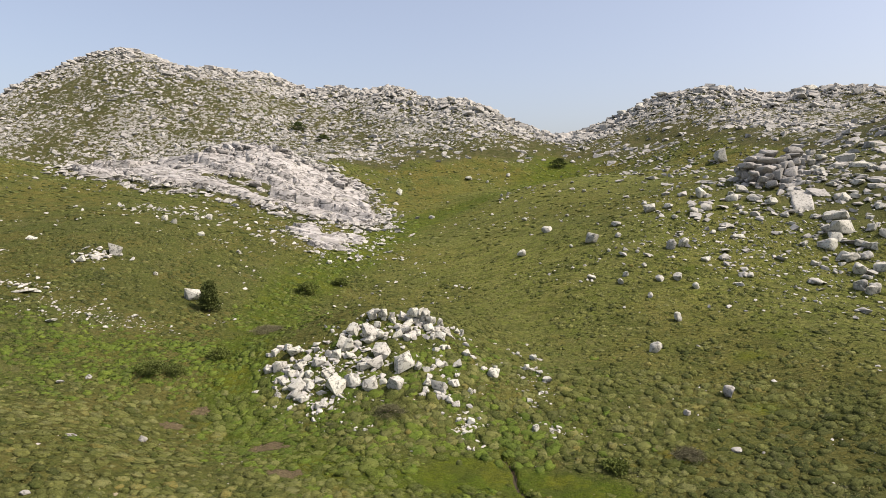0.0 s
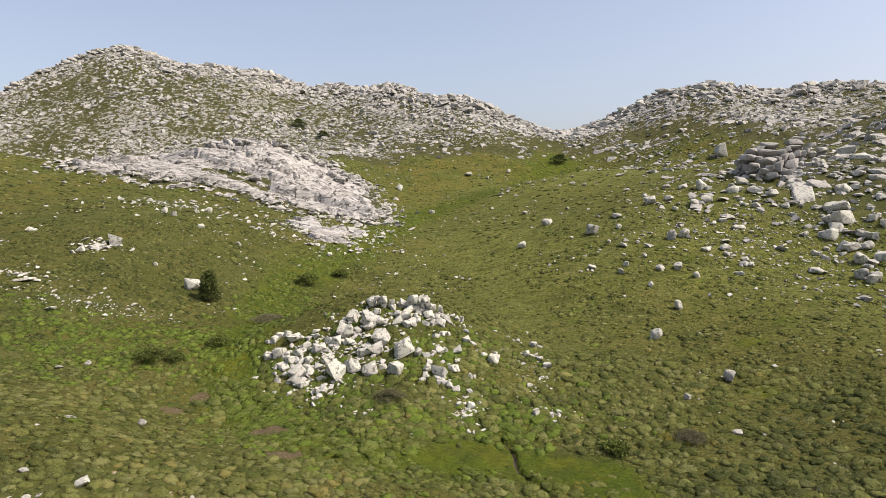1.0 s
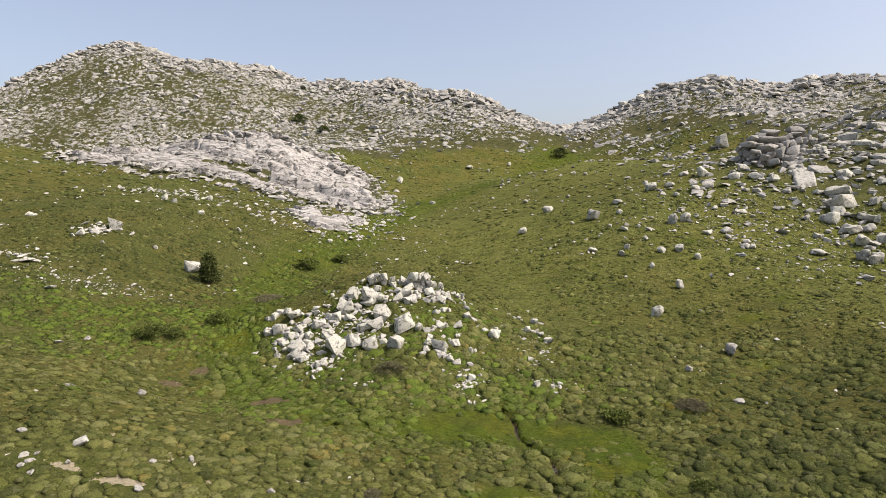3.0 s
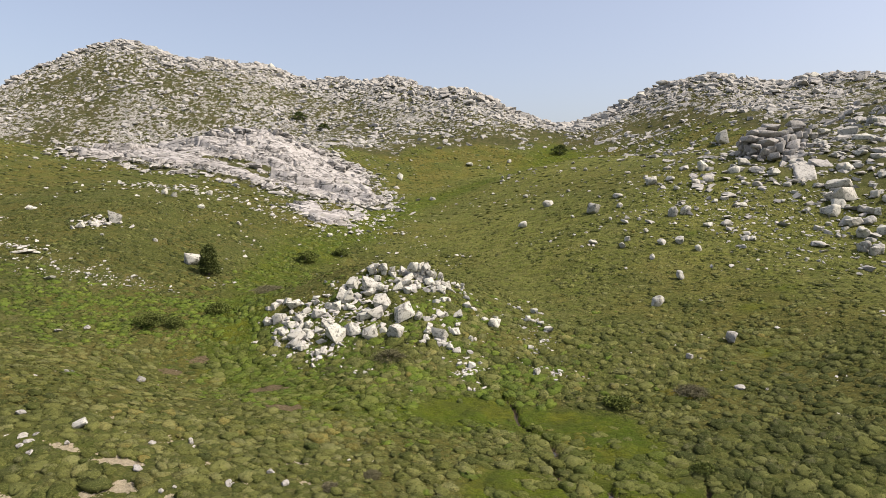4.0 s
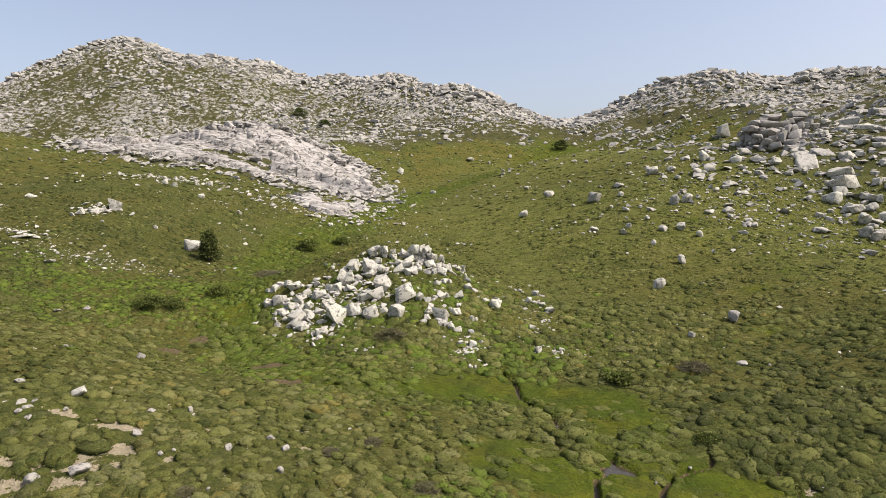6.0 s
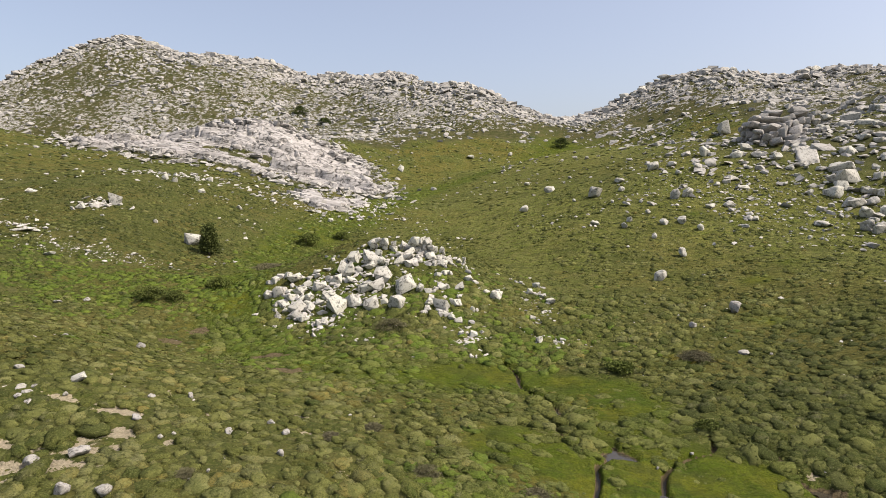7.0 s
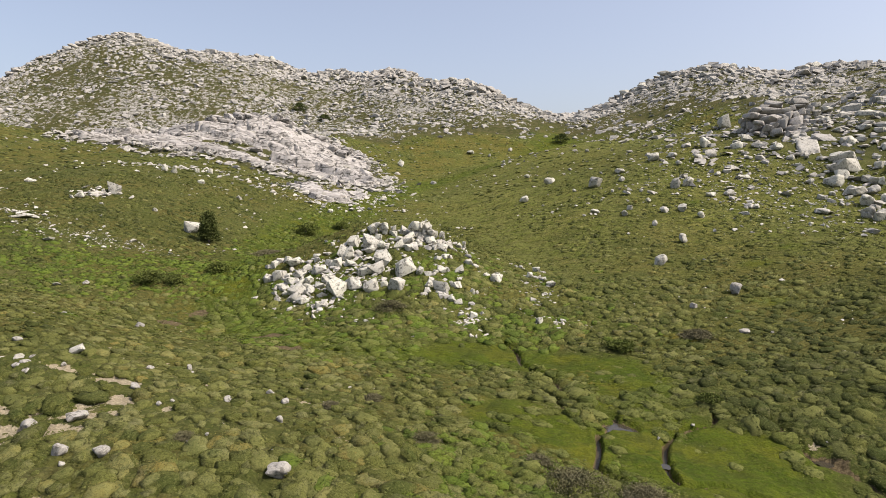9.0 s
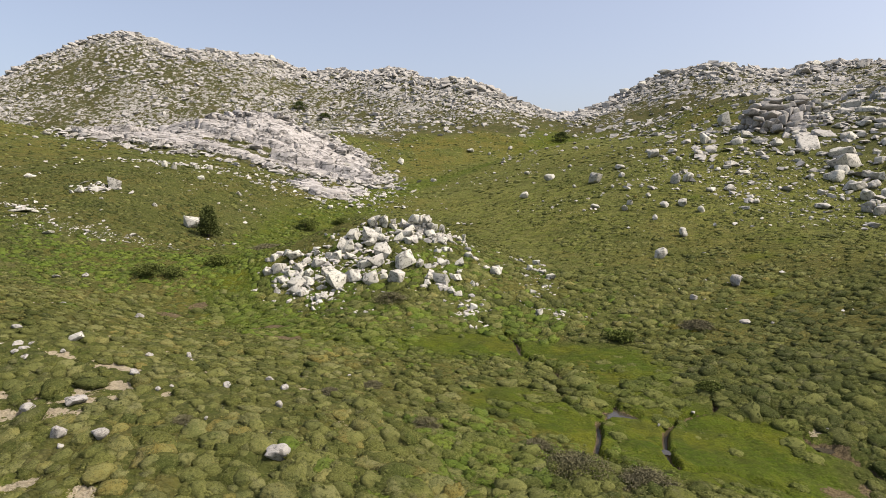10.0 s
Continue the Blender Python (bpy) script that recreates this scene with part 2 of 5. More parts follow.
WATER = n.done(n.mix(n.noise(1.5), (0.03, 0.028, 0.022), (0.06, 0.05, 0.035)), n.noise(5.0), 0.08, 0.05)


# ---- the lie of the land ----
BASE = (3.7, -1.9, 5.7)
SWELL_FAR = [  # swells of the ground, 85 by 75 m apart
    [5.1, 33.2, 44.2, 12.5, -44.4, 12, 72.2, 25, 2.6],
    [14.9, 21.7, -26.6, 4, 15, -11.6, -20.9, -12.7, 7],
    [27.5, 3.5, -25.3, 5.9, 12, -13.5, 26.2, 22.9, 23.3],
    [12.7, -16.8, 34.9, -9.1, -9.6, 29.5, 11.1, -3.2, 23],
    [-23.5, 32.4, 15, 28.9, 28.5, -21, 24.6, -7.4, 8.3],
    [2.8, 48.5, -11.1, 17.8, -10.9, -5.5, -0, -2, 0.5],
]
SWELL_MID = [  # swells of the ground, 30 by 24 m apart
    [1.3, 0.5, 0, 1.6, 2.1, 2.4, 2.1, -2.3, 2.4, 2.1, 1.3],
    [-4.2, -6.6, -10, 1.1, 0.2, 2.5, 8, -6.2, -4.8, -7.5, -7.2],
    [-6.5, -8.5, -5.2, 6.7, 2.7, 2, 7, 1.9, 1, -10.8, -9],
    [-4.4, -5.5, -0.2, -0.4, 4.5, 3.1, 4.2, 3.8, 1.3, -5.3, -4.2],
    [-1.3, -3.4, -4.2, -2.2, 2, 1.2, 5.4, 2.6, -1.5, -1.2, -0.7],
    [0.7, 1.8, 0.7, 2.1, -0.5, -1, 5.1, 2.6, -0, 0, -0.2],
    [0.8, 2.1, -0.5, 3.5, -1.1, -4.2, 6.8, 2.3, 2, 1.1, -0.3],
    [0.2, -0.3, -1.6, 5.6, -4.4, -2.5, -3.1, -6, 13.7, 7.5, -0.7],
]
SWELL_NEAR = [  # swells of the ground, 10 by 8 m apart
    [1.7, -1.6, -2.2, 1.6, -2.2, 2.6, -2.2, -1.5, 0.1],
    [1.7, 0.1, 1.1, 1.5, -0.3, 1.9, -2.1, -0.8, 0.5],
    [0, 0.5, 0.6, 0.1, 1.4, -2.4, 0.4, 1, 0.9],
    [-0.5, 1.6, 0.9, -0.4, -0, 1.6, 1, -1.4, 0.8],
    [0.1, 1, -1, 1.9, -0.3, -2, -0.2, 0, 1.4],
    [-0.1, -1.2, -2, -1.1, 0.4, 1.1, 0.5, -0.3, 0.8],
    [-0.9, 1.2, 1.6, 1.7, 1.4, 0.1, -0.2, 0.3, 0.8],
    [0.5, -0.2, -0.3, 4, 2, -2, 0.7, -1.3, 0.9],
]
CREST_KNOBS = [2.6, 7, 6.4, 7.6, 5.5, -1.4, 5.1, -0.2, 5.3, -4.8, 4, 2.8, 13.6, 7.3, 13.8, 5.9, 0.4, -3.9, 0.1, 4.4, 7.6, 1.6, -0.1, 4.3, -0.5]
CREST_X = np.array([-270, -220, -147, -75, 15, 67, 97, 140, 205.0])
CREST_Y = np.array([372, 425, 412, 408, 345, 333, 337, 316, 294.0])


def relief(x, y):
    x, y = np.asarray(x, float), np.asarray(y, float)
    z = BASE[0] + BASE[1] * x * 0.01 + BASE[2] * y * 0.01
    for table, x0, dx, y0, dy, s in ((SWELL_FAR, -340, 85, 120, 75, 68.0), (SWELL_MID, -150, 30, 60, 24, 25.0), (SWELL_NEAR, -40, 10, 16, 8, 8.0)):
        for j, line in enumerate(table):
            across = np.exp(-((y - y0 - j * dy) ** 2) / (2 * s * s))
            for i, height in enumerate(line):
                z = z + height * across * np.exp(-((x - x0 - i * dx) ** 2) / (2 * s * s))
    for i, height in enumerate(CREST_KNOBS):
        kx = -270 + 20 * i
        z = z + height * np.exp(-((x - kx) ** 2) / (2 * 14**2) - (y - np.interp(kx, CREST_X, CREST_Y)) ** 2 / (2 * 30.0**2))
    return z


def lattice(ix, iy, seed):
    h = (ix.astype(np.int64) * 374761393 + iy.astype(np.int64) * 668265263 + seed * 974711) & 0xFFFFFFFF
    h = ((h ^ (h >> 13)) * 1274126177) & 0xFFFFFFFF
    return ((h ^ (h >> 16)) & 0xFFFF) / 65535.0


def ripple(x, y, size, seed=1, octaves=3):
    """Smooth noise from -1 to 1, with hills about size metres across."""
    total, amp, out = 0.0, 1.0, 0.0
    for o in range(octaves):
        u, v = np.asarray(x, float) / size + 17.3 * seed, np.asarray(y, float) / size - 9.1 * seed
        iu, iv = np.floor(u), np.floor(v)
        fu, fv = u - iu, v - iv
        fu, fv = fu * fu * (3 - 2 * fu), fv * fv * (3 - 2 * fv)
        a = lattice(iu, iv, seed + o) * (1 - fu) + lattice(iu + 1, iv, seed + o) * fu
        b = lattice(iu, iv + 1, seed + o) * (1 - fu) + lattice(iu + 1, iv + 1, seed + o) * fu
        out, total = out + amp * (a * (1 - fv) + b * fv), total + amp
        amp, size = amp * 0.5, size * 0.5
    return 2 * out / total - 1


def winding(points, rounds=3):
    """A smooth line through the corners given."""
    p = np.array(points, float)
    for _ in range(rounds):
        q = np.empty((2 * len(p), p.shape[1]))
        q[0], q[-1] = p[0], p[-1]
        q[1:-1:2], q[2:-1:2] = 0.75 * p[:-1] + 0.25 * p[1:], 0.25 * p[:-1] + 0.75 * p[1:]
        p = q
    return p


def away(x, y, line):
    """Distance from a line, vectorised."""
    x, y = np.asarray(x, float), np.asarray(y, float)
    best = np.full(np.broadcast(x, y).shape, 1e9)
    for (ax, ay), (bx, by) in zip(line[:-1, :2], line[1:, :2]):
        dx, dy = bx - ax, by - ay
        s = np.clip(((x - ax) * dx + (y - ay) * dy) / (dx * dx + dy * dy + 1e-9), 0, 1)
        best = np.minimum(best, np.hypot(x - ax - s * dx, y - ay - s * dy))
    return best


def spots(x, y, list_of_spots):
    """1 in the middle of each spot (x, y, radius), 0 outside."""
    out = 0.0
    for sx, sy, r in list_of_spots:
        out = np.maximum(out, np.exp(-((x - sx) ** 2 * 0.5 + (y - sy) ** 2) / (r * r)))
    return out


BROOKS = [winding(p) for p in (
    [(4.6, 48.6), (5.6, 46.9), (5.4, 44.0), (6.2, 42.5), (7.4, 40.0), (7.3, 38.2), (6.5, 36.4), (7.3, 34.9), (9.0, 35.0), (9.9, 34.7), (9.6, 33.7), (9.0, 32.7), (8.1, 32.2), (7.9, 30.6), (7.4, 28.9), (6.9, 27.6), (7.5, 26.6), (8.6, 25.4)],
    [(14.6, 36.5), (15.8, 35.7), (15.4, 33.9), (13.9, 33.4), (11.9, 32.4), (10.9, 29.6), (10.4, 27.7), (10.7, 26.3), (12.0, 27.2), (13.2, 27.4), (15.0, 26.2)],
    [(17.6, 34.3), (18.5, 33.3), (18.6, 32.5), (18.7, 31.3), (19.0, 30.6), (19.7, 30.2), (21.0, 28.0)])]
BROOK_WIDTH = [0.11, 0.12, 0.15]
POOLS = [(9.6, 33.5, 0.7), (10.15, 33.2, 0.5), (19.4, 30.5, 0.45), (7.4, 39.2, 0.3), (10.8, 29.3, 0.3)]
GULLY = winding([(50, 266), (34, 225), (16, 200), (-6, 178), (-14, 150), (-18, 120), (-24.1, 102.6), (-24.6, 87), (-21.4, 66), (-21.3, 59.6), (-17.3, 53.6), (-9.4, 45.5), (-2, 43.6), (2.7, 44.5), (5.6, 46.5)])
MEADOW = winding([(1.5, 45.5), (8, 44), (12, 41), (11, 36), (13, 31), (17, 30), (14, 26), (7, 31), (4, 33)])
BARE = [(-20.4, 27.8, 0.42), (-18.6, 27.4, 0.34), (-7.3, 31.6, 0.36), (19.4, 31.5, 0.30), (-12.5, 20.5, 0.45), (-15.4, 21.3, 0.55), (-15.4, 27.8, 0.34), (-10.5, 30.6, 0.34), (-13.2, 28.6, 0.36), (9.4, 51.7, 0.50), (2.2, 52, 0.55)]
PEAT = [(-14.6, 49.8, 1.6), (-11.6, 43.6, 1.2), (-24.4, 53.9, 1.0), (19.8, 30.2, 0.6), (-23.0, 57.0, 1.0), (17.9, 26.9, 0.7), (19.6, 27.2, 0.5)]


def bare_soil(x, y):
    """Trodden gravel: the larger patches and slivers between the cushions."""
    x, y = np.asarray(x, float), np.asarray(y, float)
    side = np.exp(-(((x + 15) / 11) ** 2 + ((y - 31) / 9) ** 2) ** 2)
    return np.clip(np.maximum(spots(x, y, BARE), side * np.clip(4.0 * (ripple(0.6 * x, 2.0 * y, 2.2, 98) - 0.30), 0, 1)), 0, 1)


def pillows(x, y, size=1.0, seed=31):
    """Heath cushions packed edge to edge: their height (0 to 1) and a tone of its own for each."""
    u, v = np.asarray(x, float) / size, np.asarray(y, float) / size
    iu, iv = np.floor(u), np.floor(v)
    first, second, tone = np.full(u.shape, 9.0), np.full(u.shape, 9.0), np.zeros(u.shape)
    for di in (-1, 0, 1):
        for dj in (-1, 0, 1):
            cu, cv = iu + di, iv + dj
            d = np.hypot(u - cu - lattice(cu, cv, seed), v - cv - lattice(cu, cv, seed + 1))
            closer = d < first
            second = np.where(closer, first, np.minimum(second, d))
            tone = np.where(closer, lattice(cu, cv, seed + 2), tone)
            first = np.minimum(first, d)
    return np.clip((second - first) * 2.2, 0, 1) ** 0.5 * (0.35 + 0.65 * lattice((tone * 9973).astype(int), (tone * 7919).astype(int), 3)), tone


def heath_lift(bump, bump2, far):
    """How far the cushions raise the ground; on the far slopes the tussocks do it alone."""
    return np.clip((80 - far) / 35, 0.15, 1) * (0.24 * bump + 0.09 * bump2)


def moor(x, y):
    """Where darker shrubs take over, beside the meadow."""
    return np.exp(-(((x - 27) / 11) ** 2 + ((y - 40) / 12) ** 2) ** 2)


def grassy(x, y):
    """Smooth grass in place of heath, over the middle of the valley."""
    g = np.maximum(np.exp(-(((x - 12) / 24) ** 2 + ((y - 108) / 48) ** 2)), 0.8 * np.exp(-(((x - 46) / 26) ** 2 + ((y - 92) / 40) ** 2) ** 2))
    return np.maximum(g, 0.8 * np.exp(-(((x - 32) / 40) ** 2 + ((y - 185) / 55) ** 2) ** 2))


def wetness(x, y):
    w = np.exp(-((away(x, y, MEADOW) / 3.4) ** 4))
    g = away(x, y, GULLY)
    broad = 2.2 + 0.034 * np.asarray(y, float) + 0.04 * np.clip(np.asarray(y, float) - 90, 0, 120)
    w = np.maximum(w, 0.8 * spots(x, y, [(36.1, 89.8, 2.2), (40.4, 86.0, 1.8), (27.8, 52.3, 1.6), (31.5, 62.0, 2.2), (37.0, 66.0, 1.8)]))
    w = np.maximum(w, 0.25 * spots(x, y, [(-42.0, 65.0, 3.6), (-36.5, 65.5, 3.6), (-31.0, 66.5, 3.2)]))
    return np.clip(np.maximum(w, 0.95 * np.exp(-((g / broad) ** 2))) + 0.35 * ripple(x, y, 3.0, 5) * np.exp(-((g / (3 * broad)) ** 2)), 0, 1)


OUTCROP = [(-99, 167), (-87, 170), (-76, 163), (-69, 167), (-61, 165), (-50, 160), (-40, 154), (-32, 157), (-23, 152), (-15, 157), (-15, 170), (-20, 189), (-23, 207), (-30, 217), (-44, 220), (-58, 220), (-75, 216), (-90, 208), (-104, 197), (-111, 187), (-106, 176)]
PAVEMENT = [(-43, 149), (-37, 152), (-25, 148), (-12, 140), (-14, 124), (-20, 116), (-27, 122), (-34, 130)]


def inside(x, y, corners):
    """True within the outline given."""
    x, y = np.asarray(x, float), np.asarray(y, float)
    odd = np.zeros(np.broadcast(x, y).shape, bool)
    for (ax, ay), (bx, by) in zip(corners, corners[1:] + corners[:1]):
        odd ^= ((ay > y) != (by > y)) & (x < (bx - ax) * (y - ay) / (by - ay + 1e-9) + ax)
    return odd


def rockiness(x, y):
    """How much of the ground is bare stone: the upper slopes and the outcrops."""
    foot = np.interp(x, [-320, -130, -75, -40, -15, 15, 50, 96, 125, 160, 240], [165, 178, 205, 226, 258, 262, 252, 250, 215, 165, 120])
    side = np.asarray(x, float) / np.maximum(np.asarray(y, float), 1.0)
    foot = np.where(np.asarray(x) > 40, np.interp(side, [0.2, 0.36, 0.42, 0.48, 0.54, 0.62, 0.9], [250, 222, 200, 175, 150, 132, 120]), foot)
    up = np.clip((np.asarray(y, float) - foot) / np.where(np.asarray(x) > 40, 55.0, 36.0) + 0.8 * ripple(x, y, 22, 3), 0, 1)
    tor = 0.5 * np.exp(-(((x - 76) / 22) ** 2 + ((y - 118) / 24) ** 2))
    bare = 0.6 * inside(x, y, OUTCROP)
    return np.maximum(np.maximum(up * (0.72 + 0.28 * ripple(x, y, 30, 8)), tor), bare)


def brook_cut(x, y):
    cut = 0.0
    for line, width in zip(BROOKS, BROOK_WIDTH):
        cut = np.maximum(cut, np.exp(-((away(x, y, line) / (width * (1.6 + 0.6 * ripple(x, y, 1.1, 61)))) ** 4)))
    return np.maximum(cut, np.clip(1.6 * spots(x, y, POOLS), 0, 1) ** 2)


def ground_z(x, y, fine=True):
    x, y = np.asarray(x, float), np.asarray(y, float)
    z = relief(x, y)
    far = np.clip((np.hypot(x, y) - 120) / 150, 0, 1)
    z = z + 0.16 * ripple(x, y, 5.0, 2) * (1 - 0.6 * far) + far * 1.3 * ripple(x, y, 16.0, 4)
    return z


def rubble_top(x, y):
    """The ground with the humps of broken rock on the upper slopes."""
    return ground_z(x, y) + 1.9 * rockiness(x, y) * np.abs(ripple(x, y, 5.0, 13)) * (np.hypot(x, y) > 120)


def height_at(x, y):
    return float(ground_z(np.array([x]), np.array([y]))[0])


def mesh_of(name, verts, faces, material, smooth=True):
    """A mesh object from arrays; faces is (n, 3) or (n, 4)."""
    me = bpy.data.meshes.new(name)
    faces = np.asarray(faces, np.int32)
    k = faces.shape[1]
    me.vertices.add(len(verts))
    me.vertices.foreach_set("co", np.asarray(verts, np.float32).ravel())
    me.loops.add(faces.size)
    me.loops.foreach_set("vertex_index", faces.ravel())
    me.polygons.add(len(faces))
    me.polygons.foreach_set("loop_start", np.arange(0, faces.size, k, dtype=np.int32))
    me.polygons.foreach_set("use_smooth", np.full(len(faces), smooth))
    me.materials.append(material)
    me.update(calc_edges=True)
    me.validate()
    return me


def part(name, me, parent, label=""):
    ob = new(name, me)
    ob.parent = parent
    return tagged(ob, label)


# ground: one sheet, finest where the eye passes, out to the horizon
bearing = np.concatenate([np.linspace(-180, -44, 34, endpoint=False), np.linspace(-44, 44, 440, endpoint=False), np.linspace(44, 180, 34)])
reach = np.concatenate([[0.0, 2, 4, 7, 10], np.geomspace(12, 460, 392), np.geomspace(470, 2500, 30)])
B, D = np.meshgrid(np.radians(bearing), reach)
GX, GY = (D * np.sin(B)).ravel(), (D * np.cos(B)).ravel()
wet, rock = wetness(GX, GY), rockiness(GX, GY)
soil = bare_soil(GX, GY)
near = (GX**2 + GY**2 < 75**2) & (GY > 0)
cut = np.zeros_like(GX)
cut[near] = brook_cut(GX[near], GY[near])
peat = np.maximum(spots(GX, GY, PEAT), cut * 0.9)
far = np.hypot(GX, GY)
bump, tone = pillows(GX + 0.25 * ripple(GX, GY, 0.8, 14), GY + 0.25 * ripple(GX, GY, 0.8, 15), 1.05)
bump2, tone2 = pillows(GX, GY, 2.3, 51)
tone = np.clip(0.55 * tone + 0.45 * tone2, 0, 1) * (1 - 0.65 * moor(GX, GY))
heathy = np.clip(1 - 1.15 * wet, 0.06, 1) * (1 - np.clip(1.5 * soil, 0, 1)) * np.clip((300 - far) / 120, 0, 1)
GZ = ground_z(GX, GY) + heathy * heath_lift(bump, bump2, far) + 0.24 * wet * (1 - cut) * bump2 * (far < 70) - 0.40 * cut + 1.9 * rock * np.abs(ripple(GX, GY, 5.0, 13)) * (far > 120)
sward = grassy(GX, GY) * (1 - wet) * (1 - rock)
nb, nr = len(bearing), len(reach)
idx = np.arange(nb * nr).reshape(nr, nb)
quads = np.stack([idx[:-1, :-1], idx[:-1, 1:], idx[1:, 1:], idx[1:, :-1]], -1).reshape(-1, 4)
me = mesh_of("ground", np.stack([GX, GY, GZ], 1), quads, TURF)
# the last one darkens turf under the heath, as shade between cushions
for key, values in (("wet", wet), ("rock", rock), ("soil", soil), ("peat", peat), ("tone", tone), ("sward", sward), ("gap_shade", heathy * np.clip((280 - far) / 200, 0, 1) * (1 - sward))):
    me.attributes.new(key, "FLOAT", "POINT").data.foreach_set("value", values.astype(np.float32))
ground = tagged(new("ground", me), "rolling alpine turf, low heath and gravel over granite", "ground", kind="structure")


# water in the brooks
def brook(line, width):
    step = np.gradient(line, axis=0)
    side = np.stack([-step[:, 1], step[:, 0]], 1) / (np.linalg.norm(step, axis=1)[:, None] + 1e-9)
    w = width * (0.85 + 0.3 * ripple(line[:, 0], line[:, 1], 1.5, 6))[:, None]
    rows = [line + side * w * k for k in (-1, -0.4, 0.4, 1)]
    z = ground_z(line[:, 0], line[:, 1]) - 0.27
    v = np.concatenate([np.column_stack([r, z]) for r in rows])
    m = len(line)
    f = [(k * m + i, k * m + i + 1, (k + 1) * m + i + 1, (k + 1) * m + i) for k in range(3) for i in range(m - 1)]
    return mesh_of("water", v, np.array(f)[:, ::-1], BROOK)


for line, width in zip(BROOKS, BROOK_WIDTH):
    tagged(new("water", brook(line, width)), "narrow dark brook winding through a wet green meadow", "brook", kind="structure")
for x, y, r in POOLS:
    a = np.linspace(0, 2 * math.pi, 24, endpoint=False)
    rr = r * (1 + 0.18 * np.sin(3 * a + x) + 0.1 * np.sin(5 * a))
    v = np.column_stack([x + rr * np.cos(a) * 1.1, y + rr * np.sin(a), np.full(24, height_at(x, y) - 0.19)])
    v = np.vstack([v, [x, y, height_at(x, y) - 0.19]])
    tagged(new("water", mesh_of("water", v, [(i, (i + 1) % 24, 24) for i in range(24)], WATER)), "small still pool where the brook widens", "pool", kind="structure")


# ---- stones ----
def ball(level):
    bm = bmesh.new()
    bmesh.ops.create_icosphere(bm, subdivisions=level, radius=1.0)
    v = np.array([p.co for p in bm.verts])
    f = np.array([[q.index for q in p.verts] for p in bm.faces])
    bm.free()
    return v, f


BALL = {k: ball(k) for k in (1, 2, 3, 4)}


def stone_shape(seed, level, cuts=11, sharp=14.0, rough=0.05, flat=1.0):
    """A boulder of unit size: a ball cut by planes at random, its edges eased and its faces uneven."""
    r = np.random.RandomState(seed)
    d, f = BALL[level]
    d = d / np.linalg.norm(d, axis=1)[:, None]
    nrm = r.normal(size=(cuts, 3))
    nrm /= np.linalg.norm(nrm, axis=1)[:, None]
    dots = np.clip((d @ nrm.T) / r.uniform(0.45, 0.85, cuts), 0.02, None)
    rad = 1.0 / (np.sum(dots**sharp, 1) + 1.0) ** (1 / sharp)
    bump = np.array([noise.fractal(Vector(p * 1.5 + 3.7 * seed), 0.9, 2.0, 5) for p in d])
    v = d * (rad * (1 + rough * bump))[:, None]
    v[:, 2] *= flat
    v = v / (v.max(0) - v.min(0))
    v[:, 2] -= v[:, 2].min()
    return v, f


def block_shape(seed, points=13, bevel=0.03, flat=1.0):
    """A broken block: flat faces that meet in chipped edges."""
    r = np.random.RandomState(seed)
    bm = bmesh.new()
    corners = [(a, b, c) for a in (-1, 1) for b in (-1, 1) for c in (-1, 1)]
    for p in [np.array(c) * r.uniform(0.25, 1.0, 3) for c in corners] + [p / np.linalg.norm(p) * r.uniform(0.8, 1.1) for p in r.normal(size=(points - 8, 3))]:
        bm.verts.new(p * (0.5, 0.5, 0.5 * flat))
    res = bmesh.ops.convex_hull(bm, input=bm.verts)
    bmesh.ops.delete(bm, geom=list({g for g in res["geom_interior"] + res["geom_unused"] if isinstance(g, bmesh.types.BMVert)}), context="VERTS")
    bmesh.ops.dissolve_limit(bm, angle_limit=radians(16), verts=bm.verts, edges=bm.edges)
    bmesh.ops.bevel(bm, geom=list(bm.edges), offset=bevel, segments=2, profile=0.6, affect="EDGES", clamp_overlap=True)
    bmesh.ops.triangulate(bm, faces=bm.faces)
    bmesh.ops.subdivide_edges(bm, edges=[e for e in bm.edges if e.calc_length() > 0.3], cuts=1)
    bmesh.ops.triangulate(bm, faces=bm.faces)
    for q in bm.verts:
        q.co += 0.025 * noise.noise_vector(q.co * 3.1 + Vector((seed, 0, 0)))
    bm.verts.index_update()
    v = np.array([q.co for q in bm.verts])
    f = np.array([[q.index for q in p.verts] for p in bm.faces])
    bm.free()
    v = v / (v.max(0) - v.min(0))
    v[:, 2] -= v[:, 2].min()
    return v, f


def blocks(name, seeds, material, **how):
    out = []
    for k in seeds:
        me = mesh_of(name, *block_shape(k, **how), material)
        me.set_sharp_from_angle(angle=radians(28))
        out.append(me)
    return out


def pool(name, seeds, level, material, **how):
    out = [mesh_of(name, *stone_shape(s, level, **how), material) for s in seeds]
    for me in out:
        me.set_sharp_from_angle(angle=radians(40))
    return out


BLOCKS = blocks("stone_block", range(1, 27), ROCK_PALE, points=13, bevel=0.02)
ROUNDED = pool("boulder", range(31, 45), 3, ROCK_PIECE, cuts=12, sharp=22.0, rough=0.13)
TORS = blocks("tor_block", range(51, 67), ROCK_GREY, points=13, bevel=0.06)

TALI = blocks("boulder", range(81, 95), ROCK_PIECE, points=15, bevel=0.09) + ROUNDED[:8]
SMALL = pool("stone", range(101, 111), 3, ROCK_LICHEN, cuts=9, sharp=26.0, rough=0.22)

